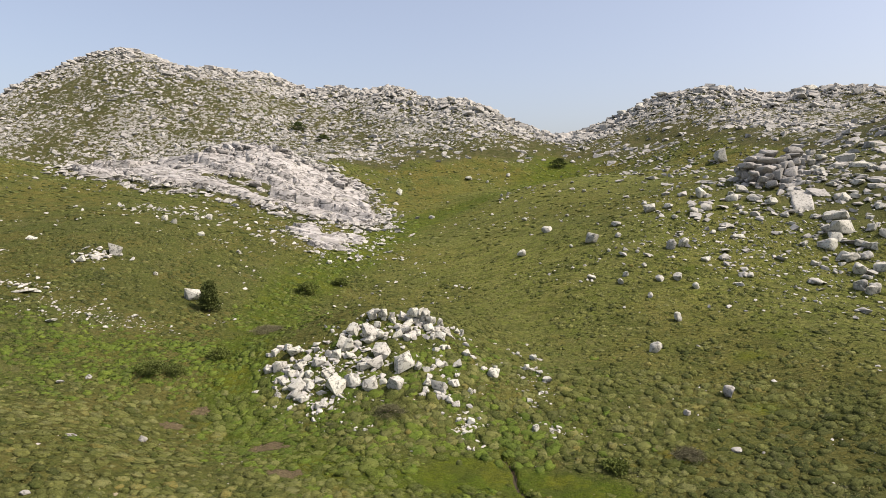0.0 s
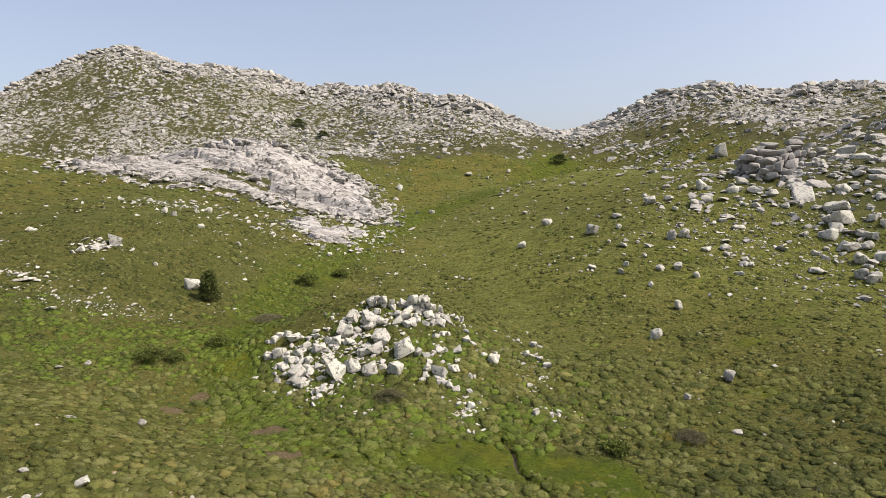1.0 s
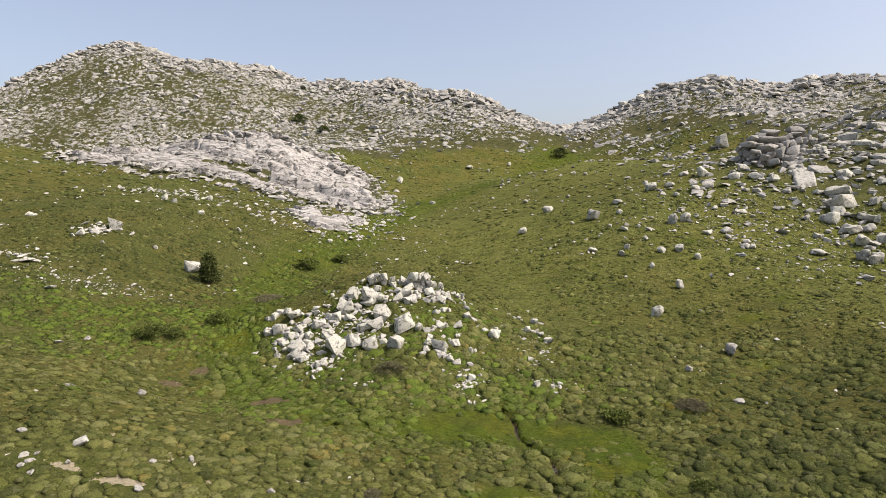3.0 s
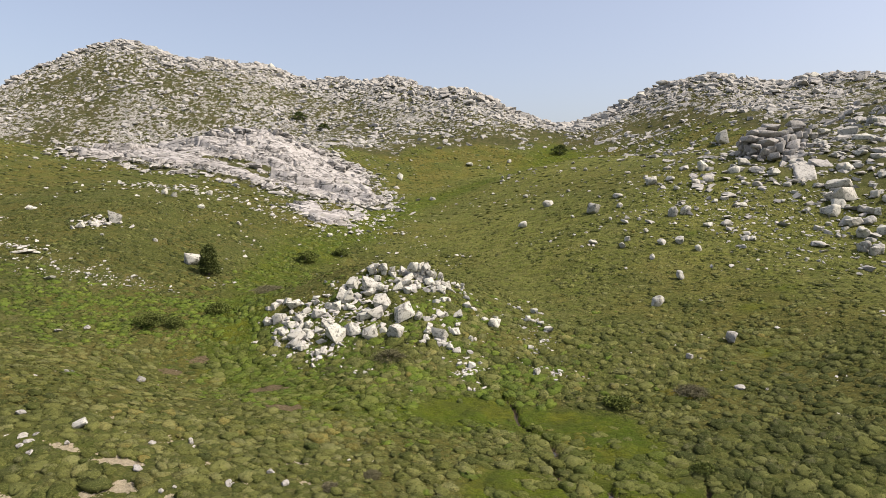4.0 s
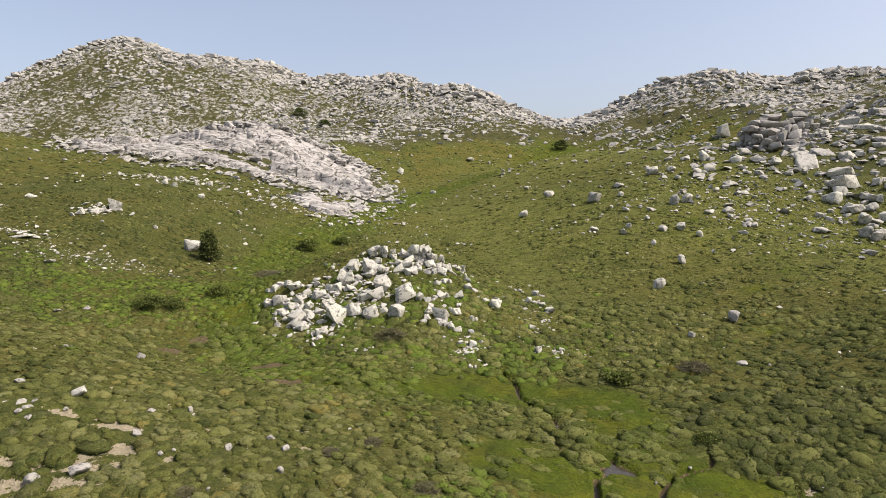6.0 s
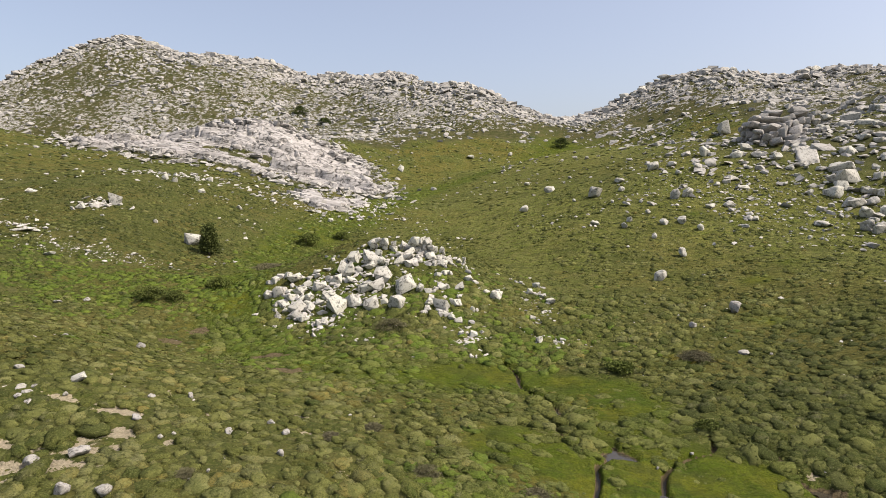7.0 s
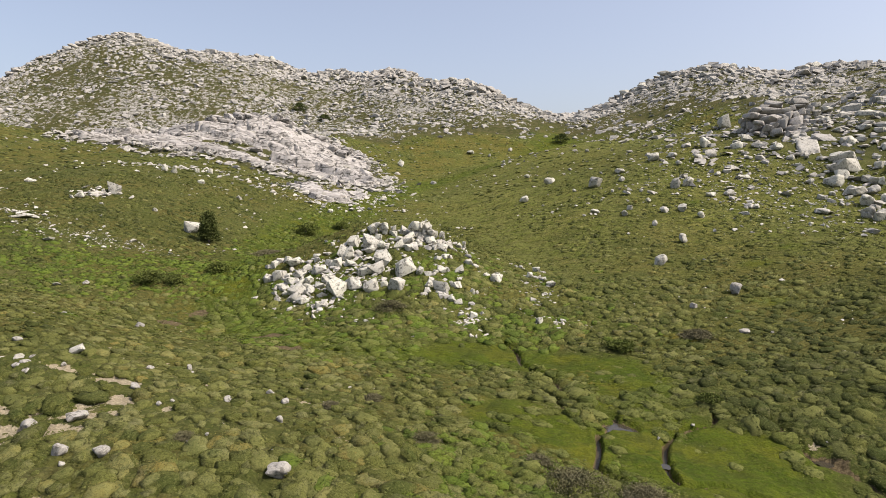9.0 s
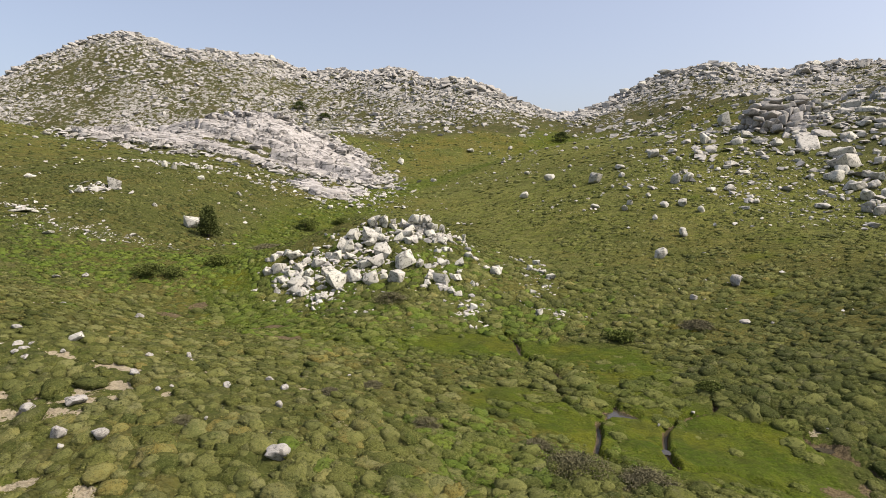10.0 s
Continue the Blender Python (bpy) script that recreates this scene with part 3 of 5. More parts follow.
PILE_1 = [
    (-8.6, 57.5, 0.0, 1.64, 1.54), (-10.3, 57.4, 0.0, 1.91, 1.17), (-11.6, 55.6, -0.0, 0.82, 1.28), (-11.0, 55.6, 0.0, 0.62, 1.23), (-6.9, 57.4, 0.0, 1.38, 1.59),
    (-14.1, 58.4, 0.0, 1.4, 0.86), (-14.1, 57.7, 0.0, 1.07, 0.64), (-13.2, 56.9, 0.0, 1.05, 0.53), (-9.6, 64.9, -0.0, 1.31, 1.19), (-7.8, 63.7, -0.0, 1.4, 1.4),
    (-10.6, 62.7, -0.0, 1.5, 1.38), (-10.9, 61.7, 0.0, 1.13, 0.79), (-9.7, 62.2, -0.0, 1.37, 1.03), (-9.5, 61.4, -0.0, 1.01, 0.45), (-15.6, 63.5, -0.0, 1.52, 0.7),
    (-16.6, 64.6, -0.0, 0.83, 0.59), (-17.9, 64.4, -0.0, 0.71, 0.53), (-16.9, 61.8, -0.0, 1.37, 0.91), (-17.9, 61.9, 0.0, 0.91, 0.57),
]
PILE_2 = [
    (-15.8, 61.9, -0.0, 0.8, 0.34), (-14.5, 61.3, 0.0, 1.02, 0.68), (-12.8, 61.0, 0.0, 1.12, 0.9), (-13.1, 60.0, 0.0, 0.88, 0.66), (-13.9, 62.3, -0.0, 0.8, 0.57),
    (-12.3, 61.5, 0.0, 0.79, 0.68), (-13.4, 64.1, -0.0, 0.59, 0.47), (-13.1, 63.4, 0.0, 0.58, 0.41), (-15.1, 60.6, -0.0, 1.01, 0.56), (-15.9, 60.0, -0.0, 1.22, 0.39),
    (-13.6, 59.4, 0.0, 0.77, 0.55), (-12.4, 59.0, 0.0, 0.87, 0.54), (-16.1, 58.2, 0.0, 0.64, 0.64), (-11.7, 59.6, -0.0, 0.88, 0.66), (-11.3, 60.1, -0.0, 0.77, 0.5),
    (-8.8, 62.9, -0.0, 0.81, 0.46), (-7.8, 60.4, 0.0, 1.11, 0.55), (-11.6, 62.0, 0.0, 0.8, 0.68), (-13.1, 58.6, -0.0, 0.76, 0.54),
]
PILE_3 = [
    (-14.1, 60.3, -0.0, 0.67, 0.5), (-11.9, 65.8, -0.0, 0.48, 0.36), (-10.5, 64.6, -0.0, 0.59, 0.41), (-15.4, 59.0, 0.0, 0.54, 0.44), (-6.0, 60.8, 0.0, 1.45, 1.9),
    (-7.5, 60.3, 0.0, 1.11, 0.67), (-7.5, 59.7, 0.0, 1.43, 0.77), (-6.4, 59.7, 0.0, 1.54, 0.88), (-3.8, 59.2, 0.0, 1.85, 1.42), (-4.7, 56.8, 0.0, 1.36, 1.68),
    (-5.7, 57.6, -0.0, 0.74, 1.38), (-2.3, 59.5, 0.0, 0.87, 0.71), (-3.1, 60.1, -0.0, 0.5, 0.77), (-1.8, 57.2, 0.0, 0.84, 1.05), (-1.6, 56.5, 0.0, 0.73, 0.47),
    (-0.5, 56.5, -0.0, 1.46, 0.83), (0.5, 54.9, 0.0, 1.01, 0.51), (1.3, 54.6, 0.0, 0.61, 0.5), (-0.1, 55.9, 0.0, 0.52, 0.36),
]
PILE_4 = [
    (1.1, 57.3, -0.0, 0.84, 0.84), (1.5, 60.1, 0.0, 0.88, 0.99), (2.6, 62.2, -0.0, 1.14, 0.63), (-0.4, 60.0, 0.0, 0.77, 0.55), (-0.9, 59.6, -0.0, 0.66, 0.44),
    (0.3, 60.3, 0.0, 0.55, 0.5), (-1.8, 56.0, 0.0, 0.52, 0.36), (-1.6, 59.1, 0.0, 0.65, 0.49), (-7.6, 67.1, -0.0, 1.23, 0.86), (-7.0, 65.4, -0.0, 0.84, 0.6),
    (-6.7, 63.8, 0.0, 1.05, 0.76), (-7.4, 63.1, -0.0, 1.16, 0.69), (-8.5, 65.4, 0.0, 0.84, 1.08), (-7.2, 66.7, 1.0, 0.61, 0.3), (-6.5, 66.4, 0.6, 0.97, 0.73),
    (-5.6, 66.4, 0.6, 0.61, 0.85), (-8.0, 66.4, 0.6, 0.73, 0.61), (-6.0, 63.7, -0.0, 0.47, 0.58), (-3.6, 66.4, 0.8, 1.21, 1.21),
]
PILE_5 = [
    (-2.4, 66.4, 1.0, 1.09, 0.73), (-1.8, 66.5, 1.3, 0.97, 0.61), (-3.2, 67.0, -0.0, 1.35, 0.61), (-4.6, 67.0, -0.0, 1.47, 0.61), (-3.7, 65.7, -0.0, 1.44, 0.54),
    (-4.7, 65.1, -0.0, 1.19, 0.48), (-3.8, 64.5, -0.0, 1.42, 0.53), (-4.6, 63.5, -0.0, 1.05, 0.7), (-2.6, 66.6, -0.0, 1.1, 0.49), (-1.8, 65.8, -0.0, 1.2, 0.66),
    (-1.3, 66.2, 0.9, 0.85, 0.48), (-2.8, 64.6, -0.0, 0.83, 0.47), (-5.4, 66.3, -0.0, 0.73, 0.48), (-0.4, 66.1, 0.9, 0.6, 0.54), (-3.9, 63.5, -0.0, 0.81, 0.58),
    (-0.7, 65.9, -0.0, 0.97, 0.48), (-0.3, 64.4, -0.0, 0.82, 0.71), (0.6, 65.6, -0.0, 0.96, 0.84), (1.4, 67.0, -0.0, 0.61, 0.49),
]
PILE_6 = [
    (2.0, 65.2, 1.0, 0.42, 0.3), (-1.0, 64.2, -0.0, 0.59, 0.47), (-0.1, 62.6, -0.0, 0.69, 0.69), (-0.7, 62.2, -0.0, 0.68, 0.4), (-1.1, 64.9, -0.0, 0.59, 0.36),
]
STRAY_1 = [
    (4.0, 60.5, 0.76, 0.51), (4.8, 59.9, 1.37, 0.84), (5.3, 61.1, 0.51, 0.43), (8.5, 61.7, 1.03, 0.8), (8.1, 65.6, 0.54, 0.43),
    (9.7, 64.7, 1.08, 0.75), (9.8, 60.9, 0.89, 0.57), (10.3, 59.3, 0.99, 0.66), (2.4, 56.5, 0.71, 0.79), (2.2, 53.9, 0.68, 0.35),
    (2.4, 52.8, 0.77, 0.62), (1.4, 52.8, 0.55, 0.5), (3.2, 53.1, 0.49, 0.75), (2.0, 51.0, 0.64, 0.48), (2.5, 49.4, 0.41, 0.23),
    (8.0, 55.8, 0.7, 0.47), (8.0, 51.9, 0.91, 0.73), (-6.7, 50.9, 0.47, 0.67), (-15.9, 56.9, 0.52, 0.37), (-15.3, 55.0, 0.58, 0.31),
]
STRAY_2 = [
    (9.4, 51.7, 0.65, 0.29), (9.4, 57.3, 0.48, 0.37),
]
SLOPE_1 = [
    (84.0, 188.7, 3.99, 4.08), (50.5, 122.5, 2.23, 2.16), (45.9, 113.9, 2.21, 1.24), (48.3, 114.2, 2.22, 1.55), (39.8, 119.6, 2.32, 1.63),
    (43.3, 119.4, 2.17, 1.14), (42.0, 112.5, 1.64, 0.77), (32.0, 114.7, 1.95, 0.94), (26.1, 107.6, 2.23, 1.91), (30.5, 107.5, 1.18, 0.88),
    (21.0, 124.0, 2.27, 1.35), (14.2, 110.7, 1.76, 1.21), (36.2, 98.4, 1.68, 2.02), (38.5, 98.9, 1.81, 1.49), (42.1, 92.7, 1.58, 1.01),
    (39.5, 92.5, 1.58, 0.63), (30.3, 85.9, 1.26, 0.82), (32.8, 85.7, 1.36, 1.06), (34.3, 82.9, 1.22, 0.91), (29.9, 91.3, 0.78, 0.75),
]
SLOPE_2 = [
    (25.1, 86.3, 1.16, 0.83), (26.4, 88.8, 0.76, 0.73), (21.9, 89.8, 1.43, 0.74), (27.6, 81.2, 0.8, 0.78), (22.9, 65.9, 1.38, 1.28),
    (28.4, 74.2, 1.1, 1.13), (48.2, 105.5, 1.92, 0.86), (40.5, 83.1, 0.92, 0.46), (43.2, 86.4, 1.16, 0.59), (56.6, 96.7, 0.82, 1.32),
    (51.2, 84.2, 1.85, 0.81), (46.0, 77.9, 0.67, 0.43), (59.4, 112.0, 1.9, 1.52), (58.9, 106.9, 1.3, 0.73), (57.4, 115.5, 2.52, 1.25),
    (54.4, 117.4, 2.13, 1.43), (59.5, 94.9, 2.31, 1.68), (59.7, 90.6, 2.76, 1.49), (64.0, 93.4, 1.93, 1.02), (62.0, 90.5, 1.87, 1.36),
]
SLOPE_3 = [
    (58.7, 86.5, 1.9, 1.66), (55.7, 81.6, 1.7, 1.57), (56.4, 80.4, 1.77, 1.54), (55.8, 87.3, 0.75, 0.6), (55.0, 90.1, 0.77, 0.62),
    (69.8, 108.2, 2.36, 1.61), (75.4, 112.9, 2.73, 1.07), (45.1, 103.4, 1.26, 0.7), (55.0, 101.0, 0.86, 0.55), (27.0, 100.4, 0.74, 0.55),
    (30.8, 97.9, 0.72, 0.54), (35.0, 154.5, 1.31, 0.84), (22.3, 107.5, 0.79, 0.59), (18.7, 141.3, 1.55, 0.77), (10.4, 243.8, 3.55, 1.33),
    (16.9, 240.8, 1.46, 1.31), (17.3, 183.5, 0.89, 1.25), (26.4, 251.5, 1.83, 1.37),
]
TOR_1 = [
    (67.1, 128.3, 4.0, 3.44, 1.15), (62.9, 127.0, 3.7, 2.04, 1.14), (65.4, 126.4, 3.0, 3.85, 1.13), (61.2, 124.8, 3.0, 2.68, 1.12), (60.3, 125.3, 3.3, 1.12, 0.79),
    (63.8, 122.9, 1.8, 2.86, 1.32), (61.2, 122.4, 2.1, 1.76, 0.88), (65.1, 120.8, 0.9, 1.95, 2.38), (68.2, 124.8, 1.6, 1.56, 1.56), (68.3, 121.7, 0.5, 2.18, 2.18),
    (70.0, 125.5, 1.5, 1.35, 1.35), (71.6, 126.3, 1.6, 1.58, 1.36), (72.7, 126.4, 1.4, 1.13, 1.58), (72.8, 129.1, 3.5, 3.0, 1.15), (72.3, 128.3, 2.9, 2.52, 0.69),
    (66.2, 118.9, 0.1, 2.13, 1.49), (64.3, 117.2, 0.1, 1.05, 1.47), (66.0, 117.5, -0.3, 1.48, 1.05), (68.2, 119.4, -0.2, 1.07, 1.93),
]
TOR_2 = [
    (70.8, 122.4, 0.2, 1.32, 1.32), (71.2, 121.7, -0.1, 1.31, 1.53), (63.4, 120.8, 1.2, 1.52, 1.08), (62.8, 117.9, 0.6, 1.69, 1.27), (61.8, 119.8, 1.3, 1.5, 1.07),
    (68.9, 126.7, 2.5, 1.36, 1.13), (70.5, 127.7, 2.9, 1.14, 0.91), (73.9, 127.1, 1.8, 1.14, 1.14), (71.9, 124.6, 0.7, 1.12, 0.89), (74.0, 130.0, 4.0, 2.78, 0.93),
    (66.5, 124.1, 1.7, 1.56, 1.33), (62.9, 124.8, 2.6, 1.79, 0.89), (64.8, 127.7, 4.0, 1.83, 0.91),
]
PALE_1 = [
    (73.5, 121.7, -1.3, 2.84, 2.62), (72.4, 119.0, -2.0, 3.2, 1.07), (70.9, 119.6, -1.5, 1.5, 1.07), (74.7, 124.5, -0.4, 1.56, 2.23), (76.9, 124.9, -0.6, 1.12, 0.89),
    (78.5, 129.0, 0.8, 2.54, 1.15), (76.8, 122.8, -1.6, 1.1, 0.99), (75.4, 127.5, 0.8, 1.6, 1.14), (78.1, 131.5, 2.0, 1.88, 0.94),
]
TALUS_1 = [
    (65.7, 101.4, -0.0, 4.38, 1.64), (63.8, 97.6, 0.0, 3.87, 2.11), (61.3, 95.8, 0.0, 1.9, 1.56), (61.8, 99.2, -0.0, 1.61, 1.43), (59.6, 90.4, 0.0, 2.29, 1.31),
    (59.0, 94.4, -0.0, 2.05, 1.2), (63.6, 93.5, 0.0, 1.69, 1.01), (61.9, 90.0, -0.0, 1.47, 0.98), (58.5, 86.3, 0.0, 1.57, 1.1), (58.2, 89.3, -0.0, 0.97, 0.49),
    (54.4, 89.9, 0.0, 0.98, 0.73), (56.9, 91.3, 0.0, 0.83, 0.58), (55.5, 81.1, -0.0, 1.47, 1.33), (56.1, 79.6, -0.0, 1.3, 1.3), (51.1, 84.0, 0.0, 1.68, 0.69),
    (55.8, 87.3, -0.0, 0.63, 0.71), (69.7, 108.2, -0.0, 2.33, 1.36), (82.5, 125.6, -0.0, 4.04, 1.91), (81.1, 120.2, -0.0, 3.22, 1.29),
]
TALUS_2 = [
    (82.7, 129.3, 0.0, 2.08, 1.16), (76.6, 117.6, -0.0, 1.26, 0.63), (77.6, 115.0, -0.0, 2.27, 0.72), (75.3, 113.0, -0.0, 2.03, 0.81), (71.8, 114.3, 0.0, 1.84, 0.82),
    (76.2, 109.7, -0.0, 1.77, 0.98), (81.5, 117.9, 0.0, 1.69, 1.27), (100.1, 148.0, -0.0, 3.43, 1.06), (71.9, 107.8, -0.0, 2.13, 0.97), (56.4, 96.3, 0.0, 0.7, 1.05),
    (59.4, 111.8, -0.0, 1.81, 1.01), (58.7, 106.3, -0.0, 1.34, 0.77), (62.5, 104.2, -0.0, 1.13, 0.75), (69.7, 100.7, 0.0, 1.27, 0.73), (67.8, 97.0, 0.0, 1.4, 1.22),
    (58.5, 103.3, 0.0, 1.12, 0.56), (58.1, 120.1, 0.0, 2.16, 1.51), (58.4, 116.0, -0.0, 2.09, 0.83), (56.0, 110.5, 0.0, 1.59, 0.6),
]
TALUS_3 = [
    (53.4, 109.9, 0.0, 1.19, 0.59), (60.2, 129.1, -0.0, 2.32, 0.93), (55.6, 119.9, -0.0, 1.29, 0.86), (64.7, 92.1, 0.0, 1.33, 1.17), (58.5, 84.3, 0.0, 1.22, 0.61),
    (60.7, 99.2, 0.0, 0.9, 0.54), (48.5, 100.6, 0.0, 1.82, 0.55), (49.4, 98.8, -0.0, 1.07, 0.45), (42.4, 86.1, 0.0, 1.25, 0.63), (40.2, 82.7, 0.0, 1.05, 0.45),
    (96.6, 140.0, 0.0, 1.75, 1.25), (72.6, 102.5, -0.0, 1.84, 1.29), (47.1, 103.8, -0.0, 1.31, 0.66), (68.2, 94.7, 0.0, 2.05, 1.54), (61.6, 85.8, -0.0, 1.71, 1.24),
]
LEFT_1 = [
    (-51.1, 95.6, 2.34, 1.96), (-52.5, 92.9, 1.42, 1.15), (-53.2, 91.1, 1.39, 1.12), (-53.8, 89.8, 0.66, 0.86), (-52.1, 94.7, 1.16, 0.91),
    (-49.2, 89.1, 0.76, 0.49), (-42.7, 91.1, 1.12, 0.63), (-35.6, 86.5, 2.24, 2.15), (-36.2, 108.7, 1.07, 0.75), (-44.2, 113.2, 1.38, 0.93),
    (-53.6, 119.7, 1.17, 1.31), (-51.4, 118.0, 1.44, 1.45), (-49.6, 125.5, 1.07, 1.2), (-48.8, 129.7, 1.27, 1.42), (-67.5, 101.3, 1.61, 0.55),
    (-15.8, 217.7, 2.38, 2.97), (-14.2, 183.7, 1.79, 1.26), (-35.6, 271.1, 2.63, 3.31), (-3.2, 177.7, 1.74, 1.21), (-21.5, 115.4, 1.13, 1.11),
]
LEFT_2 = [
    (-30.0, 164.4, 2.21, 2.02), (-31.7, 162.9, 1.79, 1.34), (-45.0, 70.0, 1.29, 0.48), (-42.6, 73.6, 0.73, 0.41), (-38.4, 76.0, 0.94, 0.42),
    (-52.6, 77.2, 2.37, 0.42), (-51.5, 77.7, 1.43, 0.43),
]
NEAR_1 = [
    (-24.9, 35.3, 0.71, 0.3), (-23.0, 32.6, 0.57, 0.41), (-22.4, 32.2, 0.53, 0.32), (-22.6, 31.8, 0.4, 0.27),
    (-21.7, 31.3, 0.36, 0.31), (-22.5, 33.1, 0.42, 0.23), (-20.6, 32.7, 0.29, 0.23), (-16.7, 34.1, 0.43, 0.29), (-14.8, 35.0, 0.4, 0.44),
    (-16.0, 30.9, 0.55, 0.31), (-13.8, 28.9, 0.29, 0.25), (-13.3, 29.3, 0.26, 0.25), (-10.9, 30.1, 0.57, 0.38), (-9.3, 32.0, 0.53, 0.36),
    (-8.2, 30.9, 0.47, 0.35), (-7.8, 28.4, 0.36, 0.4), (-16.7, 27.0, 0.99, 0.46), (-18.3, 26.3, 0.8, 0.52), (-15.6, 24.1, 0.65, 0.62),
]
NEAR_2 = [
    (-13.9, 24.1, 0.68, 0.48), (-15.2, 23.5, 0.27, 0.2), (-10.9, 25.3, 0.19, 0.18), (-10.4, 26.1, 0.23, 0.19), (-7.3, 25.2, 0.29, 0.25),
    (-6.6, 23.6, 1.0, 0.68), (-9.8, 21.2, 0.19, 0.18), (-13.3, 22.0, 0.34, 0.25), (-28.2, 45.3, 0.68, 0.25), (-24.4, 48.6, 0.73, 0.61),
    (-34.9, 59.5, 0.74, 0.33), (-36.5, 57.4, 0.86, 0.32),
]
NEARR = [
    (26.2, 55.1, 1.09, 1.15), (21.3, 52.4, 0.65, 0.58), (22.9, 46.6, 0.87, 0.26), (24.7, 46.0, 0.34, 0.26), (13.9, 33.6, 0.34, 0.14),
    (11.4, 32.0, 0.2, 0.18), (20.1, 31.5, 0.32, 0.22), (17.8, 31.8, 0.24, 0.14),
]
CREST_ROCKS = [
    (-148.8, 406.5, -1.0, 15.9, 4.3),
    (-158.7, 408.6, -0.8, 7.3, 2.9),
    (-139.5, 405.5, -0.9, 8.7, 2.9),
    (-118.2, 403.8, -2.2, 20.8, 7.2),
    (-107.8, 403.9, -1.3, 8.6, 6.5),
    (-76.5, 404.9, -0.9, 4.3, 4.3),
    (-68.1, 402.0, -1.8, 6.4, 3.6),
    (-51.7, 394.6, -0.7, 7.0, 2.8),
    (-35.2, 387.0, -0.7, 10.3, 5.5),
    (-41.3, 389.9, -0.8, 5.6, 3.5),
    (-27.8, 380.7, -1.3, 5.4, 3.1),
    (-5.5, 359.5, 0.8, 3.2, 2.9),
    (4.7, 349.4, 1.4, 4.4, 2.5),
    (14.8, 338.2, 0.5, 2.4, 3.6),
    (24.3, 336.7, 1.6, 4.2, 2.4),
    (139.5, 312.1, 1.4, 6.7, 2.5),
    (101.6, 332.1, 0.1, 7.7, 2.7),
    (95.0, 334.9, 1.9, 4.8, 3.0),
    (114.1, 326.3, 1.3, 5.2, 2.9),
    (130.6, 317.3, -0.3, 5.1, 2.0),
    (174.6, 302.1, 1.3, 7.5, 2.7),
    (188.1, 297.1, -0.4, 7.9, 2.1),
    (-221.3, 422.2, -1.0, 12.7, 3.7),
    (-241.1, 401.5, -3.4, 10.7, 3.6),
    (-190.8, 416.0, 1.0, 7.4, 3.0),
]


def set_stone(rng, shapes, x, y, w, h, label, group, lift=0.0, sink=0.16, tilt=10.0, deep=0.9, name="boulder"):
    ob = new(name, shapes[rng.randrange(len(shapes))])
    h = min(h, 1.05 * w)
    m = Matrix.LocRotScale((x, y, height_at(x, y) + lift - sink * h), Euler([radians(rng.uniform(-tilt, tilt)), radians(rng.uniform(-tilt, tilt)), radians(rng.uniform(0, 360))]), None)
    ob.matrix_basis = m @ Matrix.Diagonal((w * 1.05, w * deep * rng.uniform(0.8, 1.1), h * (1 + sink), 1))
    return tagged(ob, label, name.replace("_", " "), group)


rng = random.Random(7)
PILE = PILE_1 + PILE_2 + PILE_3 + PILE_4 + PILE_5 + PILE_6
for x, y, lift, w, h in PILE:
    high = lift > 0.15
    set_stone(rng, BLOCKS, x, y + 0.3 * w, (0.88 if y > 65 else 1.04) * w + 0.08, min(1.05 * h + 0.06, rng.uniform(0.75, 1.05) * w), "pale angular granite block stacked on the crown of the mound" if high else "pale angular granite block on the flank of the rubble mound", "blocks of the rubble mound", lift, 0.13, 32, 1.0, name="stone_block")
    for k in range(math.ceil(lift / 0.6) if high else 0):
        set_stone(rng, BLOCKS, x + rng.uniform(-0.3, 0.3), y + 0.5, w * rng.uniform(0.7, 0.95), 0.75, "grey granite block wedged deep in the rubble mound", "blocks of the rubble mound", 0.55 * k, 0.1, 12, name="stone_block")
for x, y, w, h in STRAY_1 + STRAY_2:
    set_stone(rng, BLOCKS, x, y, w * 0.88, h * 0.88, "pale granite stone strayed from the mound into heath", "stray stones below the mound", 0, 0.15, 12, name="stone_block")
for x, y, w, h in SLOPE_1 + SLOPE_2 + SLOPE_3:
    set_stone(rng, ROUNDED if rng.random() < 0.6 else TALI, x, y, w * 0.95, h * 0.95, "rounded grey granite boulder lying on grassy slope", "boulders on the slope")
for x, y, lift, w, h in TOR_1 + TOR_2:
    set_stone(rng, TORS, x, y + 0.4 * w, 1.08 * w, 1.05 * h, "dark weathered granite slab of the stacked tor", "blocks of the tor", lift, 0.12, 9, 1.2, name="tor_block")
    for k in range(math.ceil((lift - 0.3) / 1.1) if lift > 0.5 else 0):
        set_stone(rng, TORS, x + rng.uniform(-0.4, 0.4), y + rng.uniform(1.4, 2.4), max(1.4, 0.7 * w) * rng.uniform(0.8, 1.1), 1.35, "dark weathered granite block at the foot of the tor", "blocks of the tor", 1.1 * k - 0.1, 0.1, 8, 1.2, name="tor_block")
for k in range(80):
    x, y = 68 + rng.gauss(0, 3.4), 121 + rng.gauss(0, 3.2)
    w = rng.uniform(0.5, 1.3)
    set_stone(rng, TORS, x, y, w, w * rng.uniform(0.3, 0.6), "weathered granite slab lying against the tor", "blocks of the tor", rng.uniform(0, 0.8), 0.2, 14, 1.1, name="tor_block")
for x, y, lift, w, h in PALE_1:
    set_stone(rng, TALI, x, y + 0.4 * w, w, h, "pale granite slab leaning beside the dark tor", "boulders round the tor", lift, 0.15, 14)
